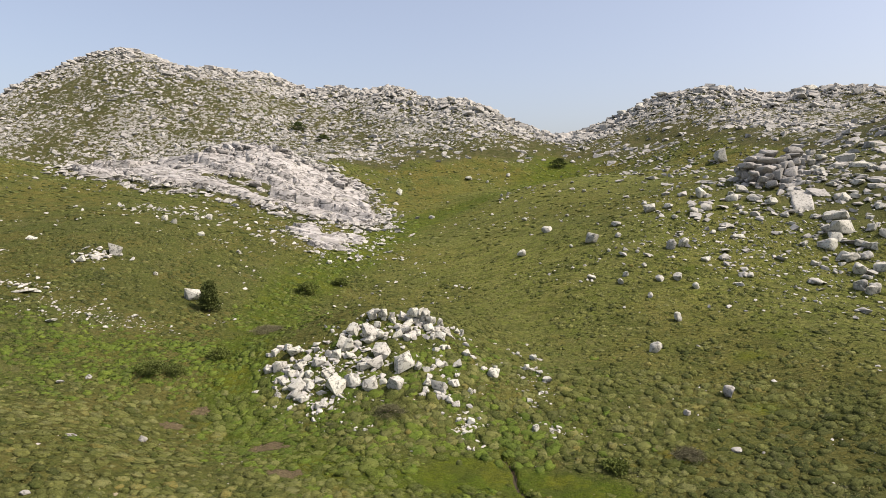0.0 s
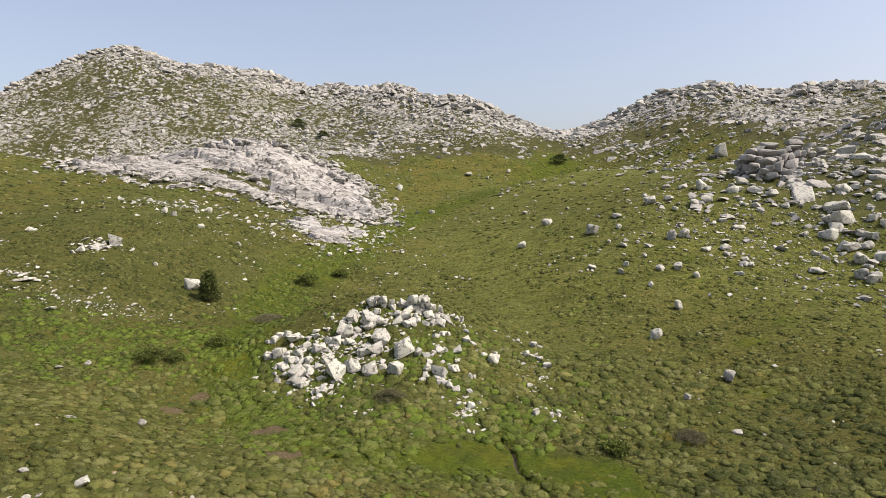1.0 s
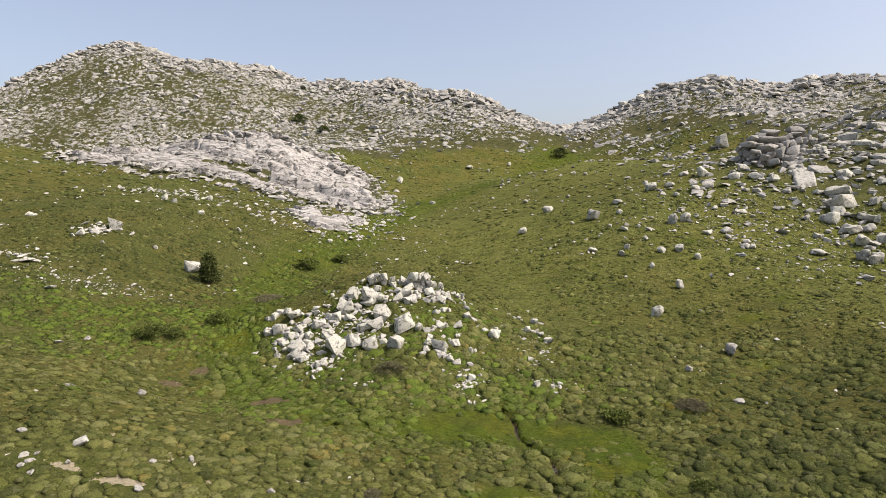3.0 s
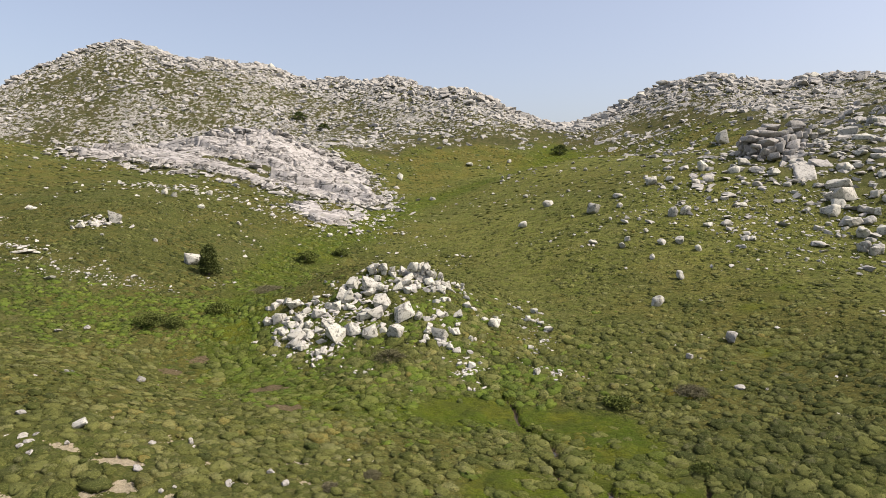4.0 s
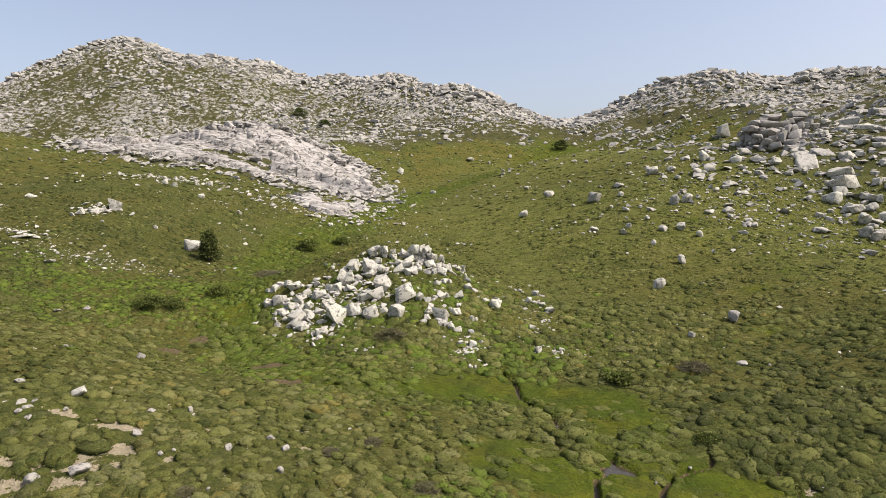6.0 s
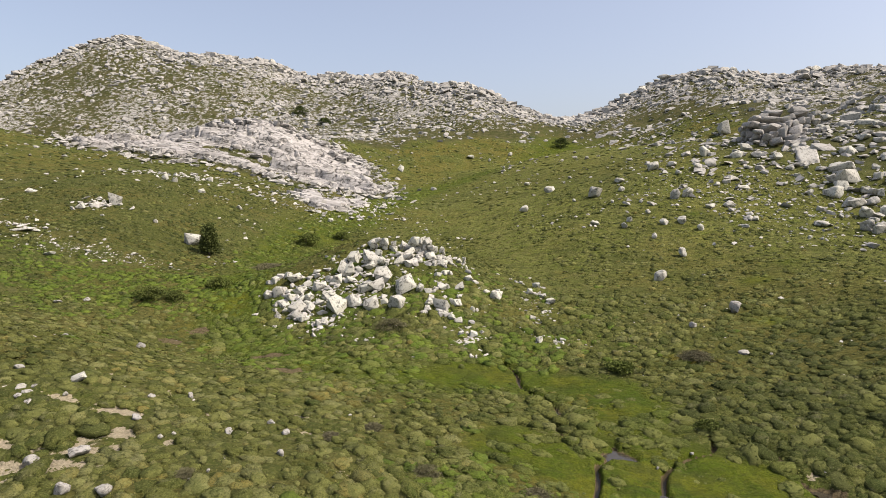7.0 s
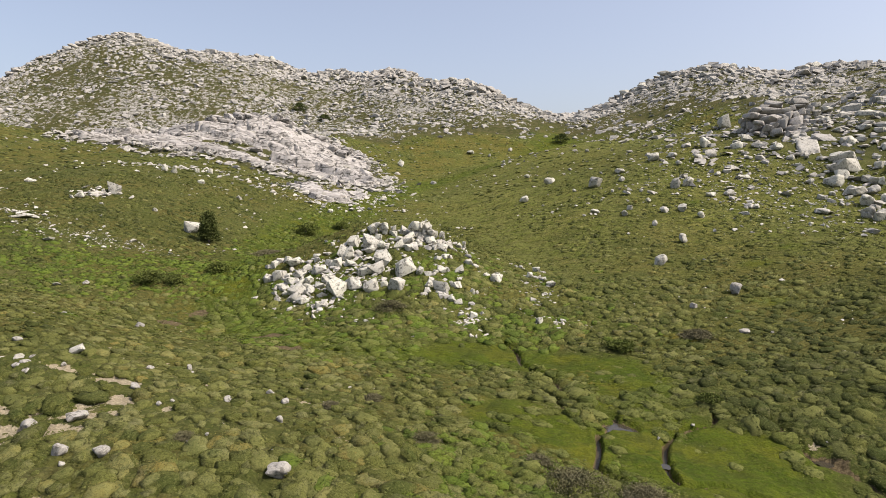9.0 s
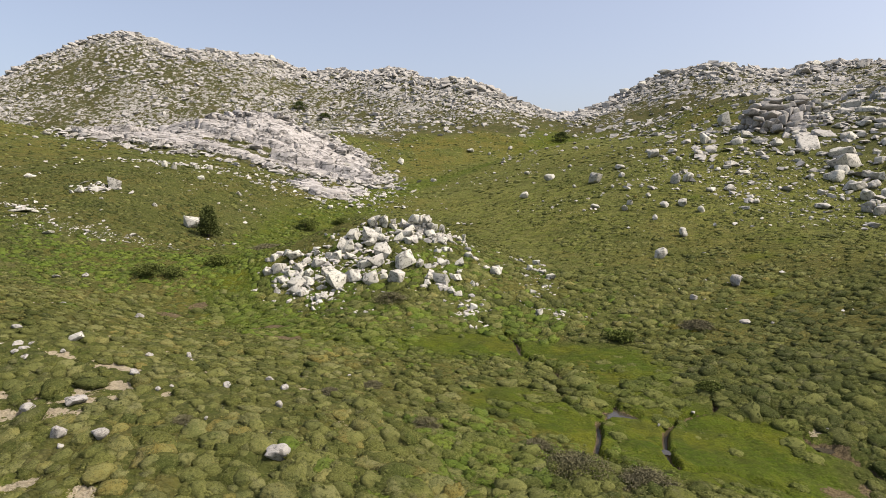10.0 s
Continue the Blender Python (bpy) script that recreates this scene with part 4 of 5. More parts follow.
for x, y, lift, w, h in TALUS_1 + TALUS_2 + TALUS_3:
    set_stone(rng, TALI, x, y + 0.4 * w, 1.0 * w, 0.95 * h, "pale granite boulder in the boulder field below the tor", "boulders round the tor", lift, 0.22, 12)
for x, y, w, h in LEFT_1 + LEFT_2:
    set_stone(rng, BLOCKS, x, y, w * 0.9, h * 0.75, "pale granite boulder half sunk in olive heath", "boulders on the opposite slope", 0, 0.25, 26)
for x, y, w, h in NEAR_1 + NEAR_2 + NEARR:
    set_stone(rng, SMALL, x, y, w * 0.98, h * 0.85, "small lichen-spotted granite stone among heath cushions", "stones in the heath", 0.08, 0.25, 16, name="stone")


wedge = tagged(new("stone", BLOCKS[8]), "pale granite slab tipped up over its own shadow", "stone", "stones in the heath")
wedge.matrix_basis = Matrix.LocRotScale((-21.2, 34.9, height_at(-21.2, 34.9) + 0.12), Euler((radians(14), radians(-20), radians(20))), (0.95, 0.7, 0.34))


for x, y, lift, w, h in CREST_ROCKS:
    count = max(1, round(w / 3.6))
    for k in range(count):
        off = (k + 0.5) / count - 0.5
        high = h * rng.uniform(0.55, 1.0) * (1 - 0.5 * abs(2 * off) ** 2)
        set_stone(rng, TORS[:4] + ROUNDED, x + off * w, y + rng.uniform(-1, 1), 1.5 * w / count, high + 1.2, "weathered granite knob standing on the ridge crest", "rocks of the crest", lift - 1.2, 0.1, 10, 0.8, name="crest_block")


# ---- the great bare outcrop: a skin of rock in overlapping sheets ----
def edge_of(x, y, corners):
    """Distance inside an outline, negative outside."""
    ring = np.array(corners + corners[:1], float)
    d = away(x, y, ring)
    return np.where(inside(x, y, corners), d, -d)


def sheets(x, y, dip, thick, seed):
    """Exfoliated sheets: each begins with a low riser and sinks gently under the next."""
    warp = 1.1 * dip * ripple(x, y, 3.0 * dip, seed) + 0.35 * dip * ripple(x, y, 0.9 * dip, seed + 1)
    s = (0.92 * y + 0.34 * x + warp) / dip
    part_way = s - np.floor(s)
    own = lattice(np.floor(s), np.floor((x + 3 * np.floor(s)) / (5.0 * dip)), seed)
    riser = np.clip(part_way / 0.13, 0, 1) ** 0.8
    return thick * np.clip(1.3 * own - 0.2, 0, 1) * riser * (1 - part_way) ** 0.8


def bare_rock(corners, rim, cell, seed, fray, tall, fine, brow=None, eaten=0.35):
    """A sheet of bare rock over the ground within an outline."""
    c = np.array(corners, float)
    gx, gy = np.arange(c[:, 0].min() - 3, c[:, 0].max() + 3, cell), np.arange(c[:, 1].min() - 3, c[:, 1].max() + 3, cell * 1.15)
    x, y = np.meshgrid(gx, gy)
    inner = edge_of(x, y, corners) - eaten * fray + fray * ripple(x, 1.5 * y, 6.0, seed + 4)
    rise = np.clip(inner / rim, 0, 1)
    rise = rise * rise * (3 - 2 * rise)
    h = sheets(x, y, 9.0, 2.7 * tall, seed) + sheets(x, y, 4.5, 0.8 * tall, seed + 20) + 1.1 * tall * ripple(x, 1.3 * y, 15, seed + 6) + fine * ripple(x, y, 1.6, seed + 7)
    gap = np.minimum(np.abs(ripple(x, 1.7 * y, 7.0, seed + 9, 2)), 1.3 * np.abs(ripple(x + 0.6 * y, 0.5 * y, 9.0, seed + 10, 2)))
    h = h - 1.3 * tall * np.clip(1 - gap / 0.05, 0, 1)
    z = ground_z(x, y) + rise * (0.25 + h) - 1.6 * (1 - rise)
    if brow is not None:
        z = z + np.clip(rise * 1.2, 0, 1) * brow(x, y)
    n, m = x.shape
    i = np.arange(n * m).reshape(n, m)
    f = np.stack([i[:-1, :-1], i[:-1, 1:], i[1:, 1:], i[1:, :-1]], -1).reshape(-1, 4)
    f = f[(inner.ravel()[f] > -0.6 * cell).any(1)]
    used, f = np.unique(f, return_inverse=True)
    return np.stack([x, y, z], -1).reshape(-1, 3)[used], f.reshape(-1, 4)


def outcrop_brow(x, y):
    """The hump of its upper rim."""
    top = np.interp(x, [-112, -104, -94, -86, -75, -60, -50, -42, -34, -26, -20], [0.0, 0.8, 2.4, 1.3, 3.2, 4.4, 3.8, 2.0, 1.8, 1.6, 0.2])
    return top * np.exp(-(((y - 204) / 9.5) ** 2))


outcrop = tagged(new("rock_outcrop"), "broad bare pinkish-white granite outcrop in rounded whalebacks", "outcrop")
v, f = bare_rock(OUTCROP, 2.4, 0.42, 140, 2.6, 1.0, 0.10, outcrop_brow)
part("bare_rock", mesh_of("bare_rock", v, f, ROCK_SLAB), outcrop).data.set_sharp_from_angle(angle=radians(38))
rs = random.Random(21)
BACKS = blocks("rock_block", range(310, 322), ROCK_SLAB, points=13, bevel=0.07)
# blocks broken from its upper rim and its steps
for k in range(150):
    x, y = (rs.uniform(-104, -26), rs.gauss(207, 5)) if k < 70 else (rs.uniform(-100, -18), rs.uniform(142, 205))
    if not inside(x, y, OUTCROP):
        continue
    long = rs.uniform(1.2, 4.2)
    ob = part("rock_block", BACKS[rs.randrange(len(BACKS))], outcrop)
    turn = Matrix.Rotation(radians(rs.uniform(-6, 18)), 4, "X") @ Matrix.Rotation(radians(rs.uniform(-4, 14)), 4, "Y") @ Matrix.Rotation(radians(rs.gauss(-15, 18)), 4, "Z")
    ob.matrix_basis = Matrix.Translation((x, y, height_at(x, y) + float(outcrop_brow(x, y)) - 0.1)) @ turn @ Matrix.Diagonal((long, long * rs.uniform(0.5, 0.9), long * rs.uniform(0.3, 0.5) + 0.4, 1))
pavement = tagged(new("rock_pavement"), "low bare granite pavement below the outcrop, strewn with rubble", "outcrop")
v, f = bare_rock(PAVEMENT, 1.2, 0.36, 170, 8.0, 0.30, 0.07, eaten=0.6)
part("bare_rock", mesh_of("bare_rock", v, f, ROCK_SLAB), pavement).data.set_sharp_from_angle(angle=radians(38))


slab = tagged(new("rock_slab"), "smooth pale granite slab lying flush in the slope", "rock slab")
v, f = bare_rock([(60.2, 107.5), (64.5, 106.8), (67.4, 112.5), (66.6, 119), (64.4, 119), (62.6, 113.5)], 0.7, 0.25, 190, 0.5, 0.25, 0.04)
part("bare_rock", mesh_of("bare_rock", v, f, ROCK_PIECE), slab)


# ---- stone beyond counting ----
def hull(seed, points=11, flat=0.6):
    r = np.random.RandomState(seed)
    bm = bmesh.new()
    for p in r.normal(size=(points, 3)):
        bm.verts.new(p / np.linalg.norm(p) * r.uniform(0.8, 1.0) * (0.5, 0.5, 0.5 * flat))
    res = bmesh.ops.convex_hull(bm, input=bm.verts)
    bmesh.ops.delete(bm, geom=[g for g in res["geom_interior"] if isinstance(g, bmesh.types.BMVert)], context="VERTS")
    bmesh.ops.triangulate(bm, faces=bm.faces)
    bm.verts.index_update()
    v = np.array([p.co for p in bm.verts])
    f = np.array([[q.index for q in p.verts] for p in bm.faces])
    bm.free()
    return v, f


def strew(name, templates, x, y, z, size, spin, tilt_x, tilt_y, material, label, category, smooth=False, marks=None):
    """One object of many small pieces; size is (n, 3); marks are values of each piece's own."""
    r = np.random.RandomState(len(x))
    which = r.randint(0, len(templates), len(x))
    vs, fs, base = [], [], 0
    kept = {key: [] for key in marks or {}}
    for k, (tv, tf) in enumerate(templates):
        pick = np.where(which == k)[0]
        if not len(pick):
            continue
        p = tv[None] * size[pick][:, None, :]
        c, s = np.cos(spin[pick])[:, None], np.sin(spin[pick])[:, None]
        p = np.stack([p[..., 0] * c - p[..., 1] * s, p[..., 0] * s + p[..., 1] * c, p[..., 2]], -1)
        p[..., 2] += p[..., 0] * tilt_x[pick][:, None] + p[..., 1] * tilt_y[pick][:, None]
        p += np.stack([x[pick], y[pick], z[pick]], 1)[:, None, :]
        f = tf[None] + base + (np.arange(len(pick)) * len(tv))[:, None, None]
        vs.append(p.reshape(-1, 3)), fs.append(f.reshape(-1, 3))
        base += len(pick) * len(tv)
        for key in kept:
            kept[key].append(np.repeat(marks[key][pick], len(tv)))
    ob = new(name, mesh_of(name, np.concatenate(vs), np.concatenate(fs), material, smooth))
    for key, values in kept.items():
        ob.data.attributes.new(key, "FLOAT", "POINT").data.foreach_set("value", np.concatenate(values).astype(np.float32))
    return tagged(ob, label, category, kind="stuff")


def fan(r, count, near, far, spread=0.80):
    """Random places in the valley ahead, evenly over the ground."""
    d = np.sqrt(r.uniform(near**2, far**2, count))
    b = r.uniform(-spread, spread, count)
    return d * np.sin(b), d * np.cos(b)


def slab_hull(seed, points=11):
    """A flat broken slab with blunt corners, of unit size."""
    r = np.random.RandomState(seed)
    bm = bmesh.new()
    for p in r.uniform(-1, 1, (points, 3)):
        bm.verts.new(p / (0.5 * np.abs(p).max() + 0.5 * np.linalg.norm(p)) * 0.5)
    res = bmesh.ops.convex_hull(bm, input=bm.verts)
    bmesh.ops.delete(bm, geom=list({g for g in res["geom_interior"] + res["geom_unused"] if isinstance(g, bmesh.types.BMVert)}), context="VERTS")
    bmesh.ops.triangulate(bm, faces=bm.faces)
    bm.verts.index_update()
    v = np.array([p.co for p in bm.verts])
    f = np.array([[q.index for q in p.verts] for p in bm.faces])
    bm.free()
    return v, f


CHIPS = [hull(s, 9, 0.62) for s in range(100, 120)]
SLABS = [slab_hull(s) for s in range(400, 424)]
r = np.random.RandomState(3)
# the upper slopes
x, y = fan(r, 150000, 130, 455, 0.70)
keep = r.uniform(size=len(x)) < rockiness(x, y) ** 1.25 * 0.40 * (0.30 + 0.9 * np.clip(0.5 + 2.2 * ripple(x, y, 15, 21), 0, 1))
keep |= (r.uniform(size=len(x)) < 0.34) & (np.abs(y - np.interp(x, CREST_X, CREST_Y) + 12) < 22 + 14 * ripple(x, y, 30, 23))
keep &= ~inside(x, y, OUTCROP)
x, y = x[keep], y[keep]
big = 0.34 + 1.55 * r.uniform(size=len(x)) ** 3.4
size = np.stack([big * r.uniform(1.4, 3.2, len(x)), big * r.uniform(1.0, 1.9, len(x)), big * r.uniform(0.6, 1.25, len(x))], 1)
slope_x, slope_y = (relief(x + 3, y) - relief(x - 3, y)) / 6, (relief(x, y + 3) - relief(x, y - 3)) / 6
strew("scree", SLABS, x, y, rubble_top(x, y) + 0.14 * size[:, 2], size, r.normal(0.1, 0.6, len(x)), 0.6 * slope_x + r.normal(0, 0.13, len(x)), 0.5 * slope_y + r.normal(0.05, 0.16, len(x)), ROCK_FAR, "countless grey granite slabs covering the upper slopes", "scree")
# the crest
t = r.uniform(-275, 215, 2200)
x = t + r.normal(0, 2, len(t))
y = np.interp(t, CREST_X, CREST_Y) + r.normal(0, 9, len(t)) - 3
big = 0.8 + 2.0 * r.uniform(size=len(x)) ** 3
size = np.stack([big * r.uniform(1.8, 4.0, len(x)), big * r.uniform(1.4, 2.6, len(x)), big * r.uniform(0.8, 1.6, len(x))], 1)
strew("crest_rock", SLABS, x, y, rubble_top(x, y) + 0.2 * size[:, 2], size, r.normal(0.0, 0.5, len(x)), r.normal(0.0, 0.1, len(x)), r.uniform(-0.05, 0.2, len(x)), ROCK_FAR, "flat grey granite slabs along the ridge crest", "crest rocks")


def stones(seed, count, place, low, high, label, category="stones", name="rubble", material=ROCK_FAR, flat=1.0, power=3.0, shapes=None):
    """Small stones, place(random) giving their x and y."""
    r = np.random.RandomState(seed)
    x, y = place(r, count)
    big = low + (high - low) * r.uniform(size=len(x)) ** power
    size = np.stack([big * r.uniform(0.9, 1.5, len(x)), big * r.uniform(0.8, 1.2, len(x)), big * flat * r.uniform(0.6, 1.1, len(x))], 1)
    strew(name, shapes or CHIPS, x, y, ground_z(x, y) + 0.12 * big + 0.06 + inside(x, y, OUTCROP) * (0.7 + outcrop_brow(x, y)), size, r.uniform(0, 6.28, len(x)), r.uniform(-0.2, 0.2, len(x)), r.uniform(-0.1, 0.3, len(x)), material, label, category)


def cloud(cx, cy, rx, ry):
    return lambda r, count: (cx + rx * r.normal(size=count), cy + ry * r.normal(size=count))


def clustered(near, far, size, seed, share):
    def place(r, count):
        x, y = fan(r, count, near, far)
        keep = (ripple(x, y, size, seed) > share) & (wetness(x, y) < 0.5) & (rockiness(x, y) < 0.9)
        return x[keep], y[keep]
    return place


def outcrop_edge(r, count):
    ring = np.array(OUTCROP + OUTCROP[:1], float)
    k, u = r.randint(0, len(OUTCROP), count), r.uniform(size=count)
    x, y = (ring[k] + (ring[k + 1] - ring[k]) * u[:, None]).T
    return x + r.normal(0, 2.6, count), y + r.normal(0, 2.6, count)


ROCK_CHIP = granite("granite_chip", light=(0.50, 0.49, 0.45), warm=(0.44, 0.42, 0.375), lichen=0.4, scale=1.2)
stones(11, 1100, outcrop_edge, 0.5, 2.8, "pale blocks and rubble along the edge of the bare outcrop", power=2.0)
stones(25, 520, cloud(78, 205, 17, 34), 0.5, 2.4, "grey stones scattered over the grassy shoulder below the ridge", power=2.2)
stones(24, 110, cloud(-52, 190, 20, 11), 0.5, 2.2, "grey blocks lying on the sheets of the outcrop", material=ROCK_FAR)
stones(12, 800, cloud(-25, 134, 8, 10), 0.25, 1.6, "pale rubble strewn below the bare outcrop", material=ROCK_CHIP)
stones(13, 160, cloud(-58, 136, 9, 9), 0.3, 1.6, "scattered pale blocks on turf below the outcrop", material=ROCK_CHIP)
stones(14, 1100, cloud(72, 112, 16, 16), 0.4, 2.2, "grey granite rubble round the stacked tor", power=2.5)
stones(15, 1300, cloud(52, 96, 9, 11), 0.12, 0.75, "pale gravel and stones on the slope below the tor", material=ROCK_CHIP)
def beside(things, spread):
    spots_ = np.array([t[:2] for t in things])
    def place(r, count):
        k = r.randint(0, len(spots_), count)
        return spots_[k, 0] + r.normal(0, spread, count), spots_[k, 1] + r.normal(0.2, 0.75 * spread, count)
    return place


WEDGES = [slab_hull(s, 13) for s in range(440, 460)]
stones(28, 260, beside(PILE, 0.9), 0.25, 0.85, "grey granite stones lodged between the blocks of the mound", material=ROCK_CHIP, power=1.6, shapes=WEDGES)
stones(29, 110, beside(STRAY_1 + STRAY_2, 0.6), 0.15, 0.5, "small pale stones beside the larger ones in the heath", material=ROCK_CHIP, power=1.3, shapes=WEDGES)
stones(16, 500, cloud(-9.5, 60, 3.6, 2.6), 0.2, 0.8, "small broken stones between the blocks of the mound", material=ROCK_CHIP, power=1.5)
stones(17, 160, cloud(2.2, 52.2, 0.8, 1.0), 0.15, 0.5, "heap of small pale rubble in the heath", material=ROCK_CHIP, power=1.2)
stones(18, 140, cloud(9.5, 52.0, 0.9, 0.9), 0.1, 0.4, "scatter of pale gravel in the heath", material=ROCK_CHIP, power=1.2)
stones(19, 120, cloud(8.6, 57.5, 1.0, 3.0), 0.12, 0.6, "scatter of pale stones in the heath", material=ROCK_CHIP)
stones(20, 300, cloud(-43, 73.5, 5.5, 1.5), 0.12, 0.6, "pale stones breaking through heath", material=ROCK_CHIP)
stones(26, 60, cloud(-52.5, 94, 1.7, 1.6), 0.3, 1.3, "pale broken blocks clustered in olive heath", material=ROCK_CHIP, power=1.5)
stones(27, 90, cloud(-56, 79, 5, 0.9), 0.2, 0.9, "streak of pale stones breaking through heath", material=ROCK_CHIP)
stones(21, 1500, clustered(20, 62, 9, 41, 0.15), 0.06, 0.34, "small pale stones scattered in the heath", material=ROCK_CHIP, power=2.0)
stones(22, 2600, clustered(62, 150, 16, 42, 0.12), 0.15, 0.9, "pale stones scattered over the grassy slopes", material=ROCK_CHIP, power=2.6)
stones(23, 2600, clustered(140, 290, 22, 43, 0.05), 0.3, 1.8, "grey stones scattered over the upper grass", power=2.4)


# ---- heath ----
def sprig(seed, blades=3):
    r = np.random.RandomState(seed)
    v, f = [], []
    for k in range(blades):
        a = r.uniform(0, 6.28)
        out = np.array([math.cos(a), math.sin(a), r.uniform(0.15, 0.7)]) * r.uniform(0.7, 1.2)
        side = np.array([-math.sin(a), math.cos(a), r.uniform(-0.3, 0.3)]) * r.uniform(0.3, 0.5)
        base = np.array([r.uniform(-0.4, 0.4), r.uniform(-0.4, 0.4), r.uniform(-0.05, 0.25)])
        v += [base - side, base + side, base + out]
        f.append((3 * k, 3 * k + 1, 3 * k + 2))
    return np.array(v), np.array(f)


SPRIG = [sprig(s) for s in range(8)]


def heath_top(x, y):
    """The ground's height with its cushions, and the tone and wetness there."""
    w = wetness(x, y)
    bump, tone = pillows(x + 0.25 * ripple(x, y, 0.8, 14), y + 0.25 * ripple(x, y, 0.8, 15), 1.05)
    bump2, tone2 = pillows(x, y, 2.3, 51)
    s = bare_soil(x, y)
    return ground_z(x, y) + np.clip(1 - 1.15 * w, 0.06, 1) * (1 - np.clip(1.5 * s, 0, 1)) * heath_lift(bump, bump2, np.hypot(x, y)) + 0.2 * w * bump2 * (np.hypot(x, y) < 70), np.clip(0.55 * tone + 0.45 * tone2, 0, 1), w, s


def sprigs_over(seed, count, near, far, size, label):
    r = np.random.RandomState(seed)
    x, y = fan(r, count, near, far)
    z, tone, w, s = heath_top(x, y)
    fade = np.clip((far - np.hypot(x, y)) / (0.75 * far - 0.75 * near), 0, 1)
    keep = (s < 0.35) & (brook_cut(x, y) < 0.15) & (r.uniform(size=len(x)) > 0.4 * w) & (r.uniform(size=len(x)) < fade + 0.3 * (far < 50))
    x, y, z, tone, w = x[keep], y[keep], z[keep], tone[keep], w[keep]
    big = size * r.uniform(0.6, 1.4, len(x)) * (1 - 0.4 * w)
    strew("heath", SPRIG, x, y, z + 0.06, np.stack([big, big, big], 1), r.uniform(0, 6.28, len(x)), np.zeros(len(x)), np.zeros(len(x)), SPRIGS, label, "heath", marks={"tone": tone, "wet": w})


sprigs_over(62, 70000, 44, 165, 0.13, "olive tufts of heath and grass on the slopes")


# leafy dwarf shrubs
def dome(seed, level, leaves, leaf=0.09):
    """A low leafy dome of unit width: a lumpy core and leaves standing off it."""
    r = np.random.RandomState(seed)
    d, f = BALL[level]
    v = np.stack([0.5 * d[:, 0], 0.5 * d[:, 1], 0.5 * np.sign(d[:, 2]) * np.abs(d[:, 2]) ** 0.9], 1)
    lump = np.array([noise.fractal(Vector(p * 1.7 + 7 * seed), 0.9, 2.0, 4) + 0.6 * noise.noise(Vector(p * 5.0 + 3 * seed)) for p in d])
    v = v * (0.86 + 0.38 * lump)[:, None]
    keep = np.where(v[:, 2] > -0.28)[0]
    remap = -np.ones(len(v), int)
    remap[keep] = np.arange(len(keep))
    f = remap[f]
    f = f[(f >= 0).all(1)]
    v = v[keep]
    lv, lf = [], []
    for k in range(leaves):
        p = v[r.randint(len(v))] + r.normal(0, 0.04, 3)
        out = p / np.linalg.norm(p) + (0, 0, 0.3) + r.normal(0, 0.3, 3)
        out /= np.linalg.norm(out)
        along = np.cross(out, r.normal(size=3))
        along /= np.linalg.norm(along) + 1e-6
        side = np.cross(out, along)
        q = p + out * r.uniform(-0.01, 0.06)
        big = leaf * r.uniform(0.6, 1.3)
        b = len(v) + 3 * k
        lv += [q - side * big * 0.5, q + side * big * 0.5, q + along * big * 0.7 + out * big * 0.8]
        lf.append((b, b + 1, b + 2))
    return (np.concatenate([v, lv]), np.concatenate([f, lf])) if leaves else (v, f)


FINE_DOMES = [dome(s + 60, 2, 150, 0.06) for s in range(14)]
DOMES = [dome(s, 2, 100, 0.08) for s in range(14)]
SMALL_DOMES = [dome(s + 20, 2, 80, 0.10) for s in range(14)]


def shrubs(seed, count, place, low, high, templates, material, label, tall=0.55, sink=0.06, bare=0.3, meadow=2.4, damp=0.8):
    r = np.random.RandomState(seed)
    x, y = place(r, count)
    keep = (brook_cut(x, y) < 0.05) & (bare_soil(x, y) < bare) & (spots(x, y, PEAT) < 0.5) & (away(x, y, MEADOW) > meadow * (1 + 0.75 * ripple(x, y, 2.6, 97)))
    if np.min(np.hypot(x, y)) < 60:
        for sx, sy, sw, sh in NEAR_1 + NEAR_2 + NEARR:
            keep &= (x - sx) ** 2 + ((y - sy + 0.25) * 0.8) ** 2 > (0.5 * sw + 0.25) ** 2
        for line in BROOKS:
            keep &= away(x, y, line) > 0.25 + 0.25 * low
        for px, py, pr in POOLS:
            keep &= np.hypot(x - px, y - py + 0.4) > pr + 0.75
    x, y = x[keep], y[keep]
    big = (low + (high - low) * r.uniform(size=len(x)) ** 1.5) * (1 + 0.55 * ripple(x, y, 4.2, 66))
    size = np.stack([big * r.uniform(0.9, 1.45, len(x)), big * r.uniform(0.8, 1.2, len(x)), big * tall * r.uniform(0.6, 1.2, len(x))], 1)
    z, tone, w, s = heath_top(x, y)
    slope_x, slope_y = (relief(x + 1, y) - relief(x - 1, y)) / 2, (relief(x, y + 1) - relief(x, y - 1)) / 2
    dark = moor(x, y)
    marks = {"tone": np.clip(0.42 + 0.30 * ripple(x, y, 7.0, 33) + 0.24 * ripple(x, y, 2.1, 35) + 0.18 * r.normal(size=len(x)) - 0.42 * dark - 0.27 * ((x < -8) & (y > 60)) + 0.11 * np.exp(-(((x + 11) / 14) ** 2 + ((y - 28) / 13) ** 2) ** 2), 0, 0.90), "wet": np.maximum(damp * w, 0.6 * np.exp(-(((x - 3) / 5.0) ** 2 + ((y - 26) / 4.5) ** 2)))}
    strew("shrubs", templates, x, y, z - sink, size, r.uniform(0, 6.28, len(x)), slope_x, slope_y, material, label, "shrubs", smooth=True, marks=marks)


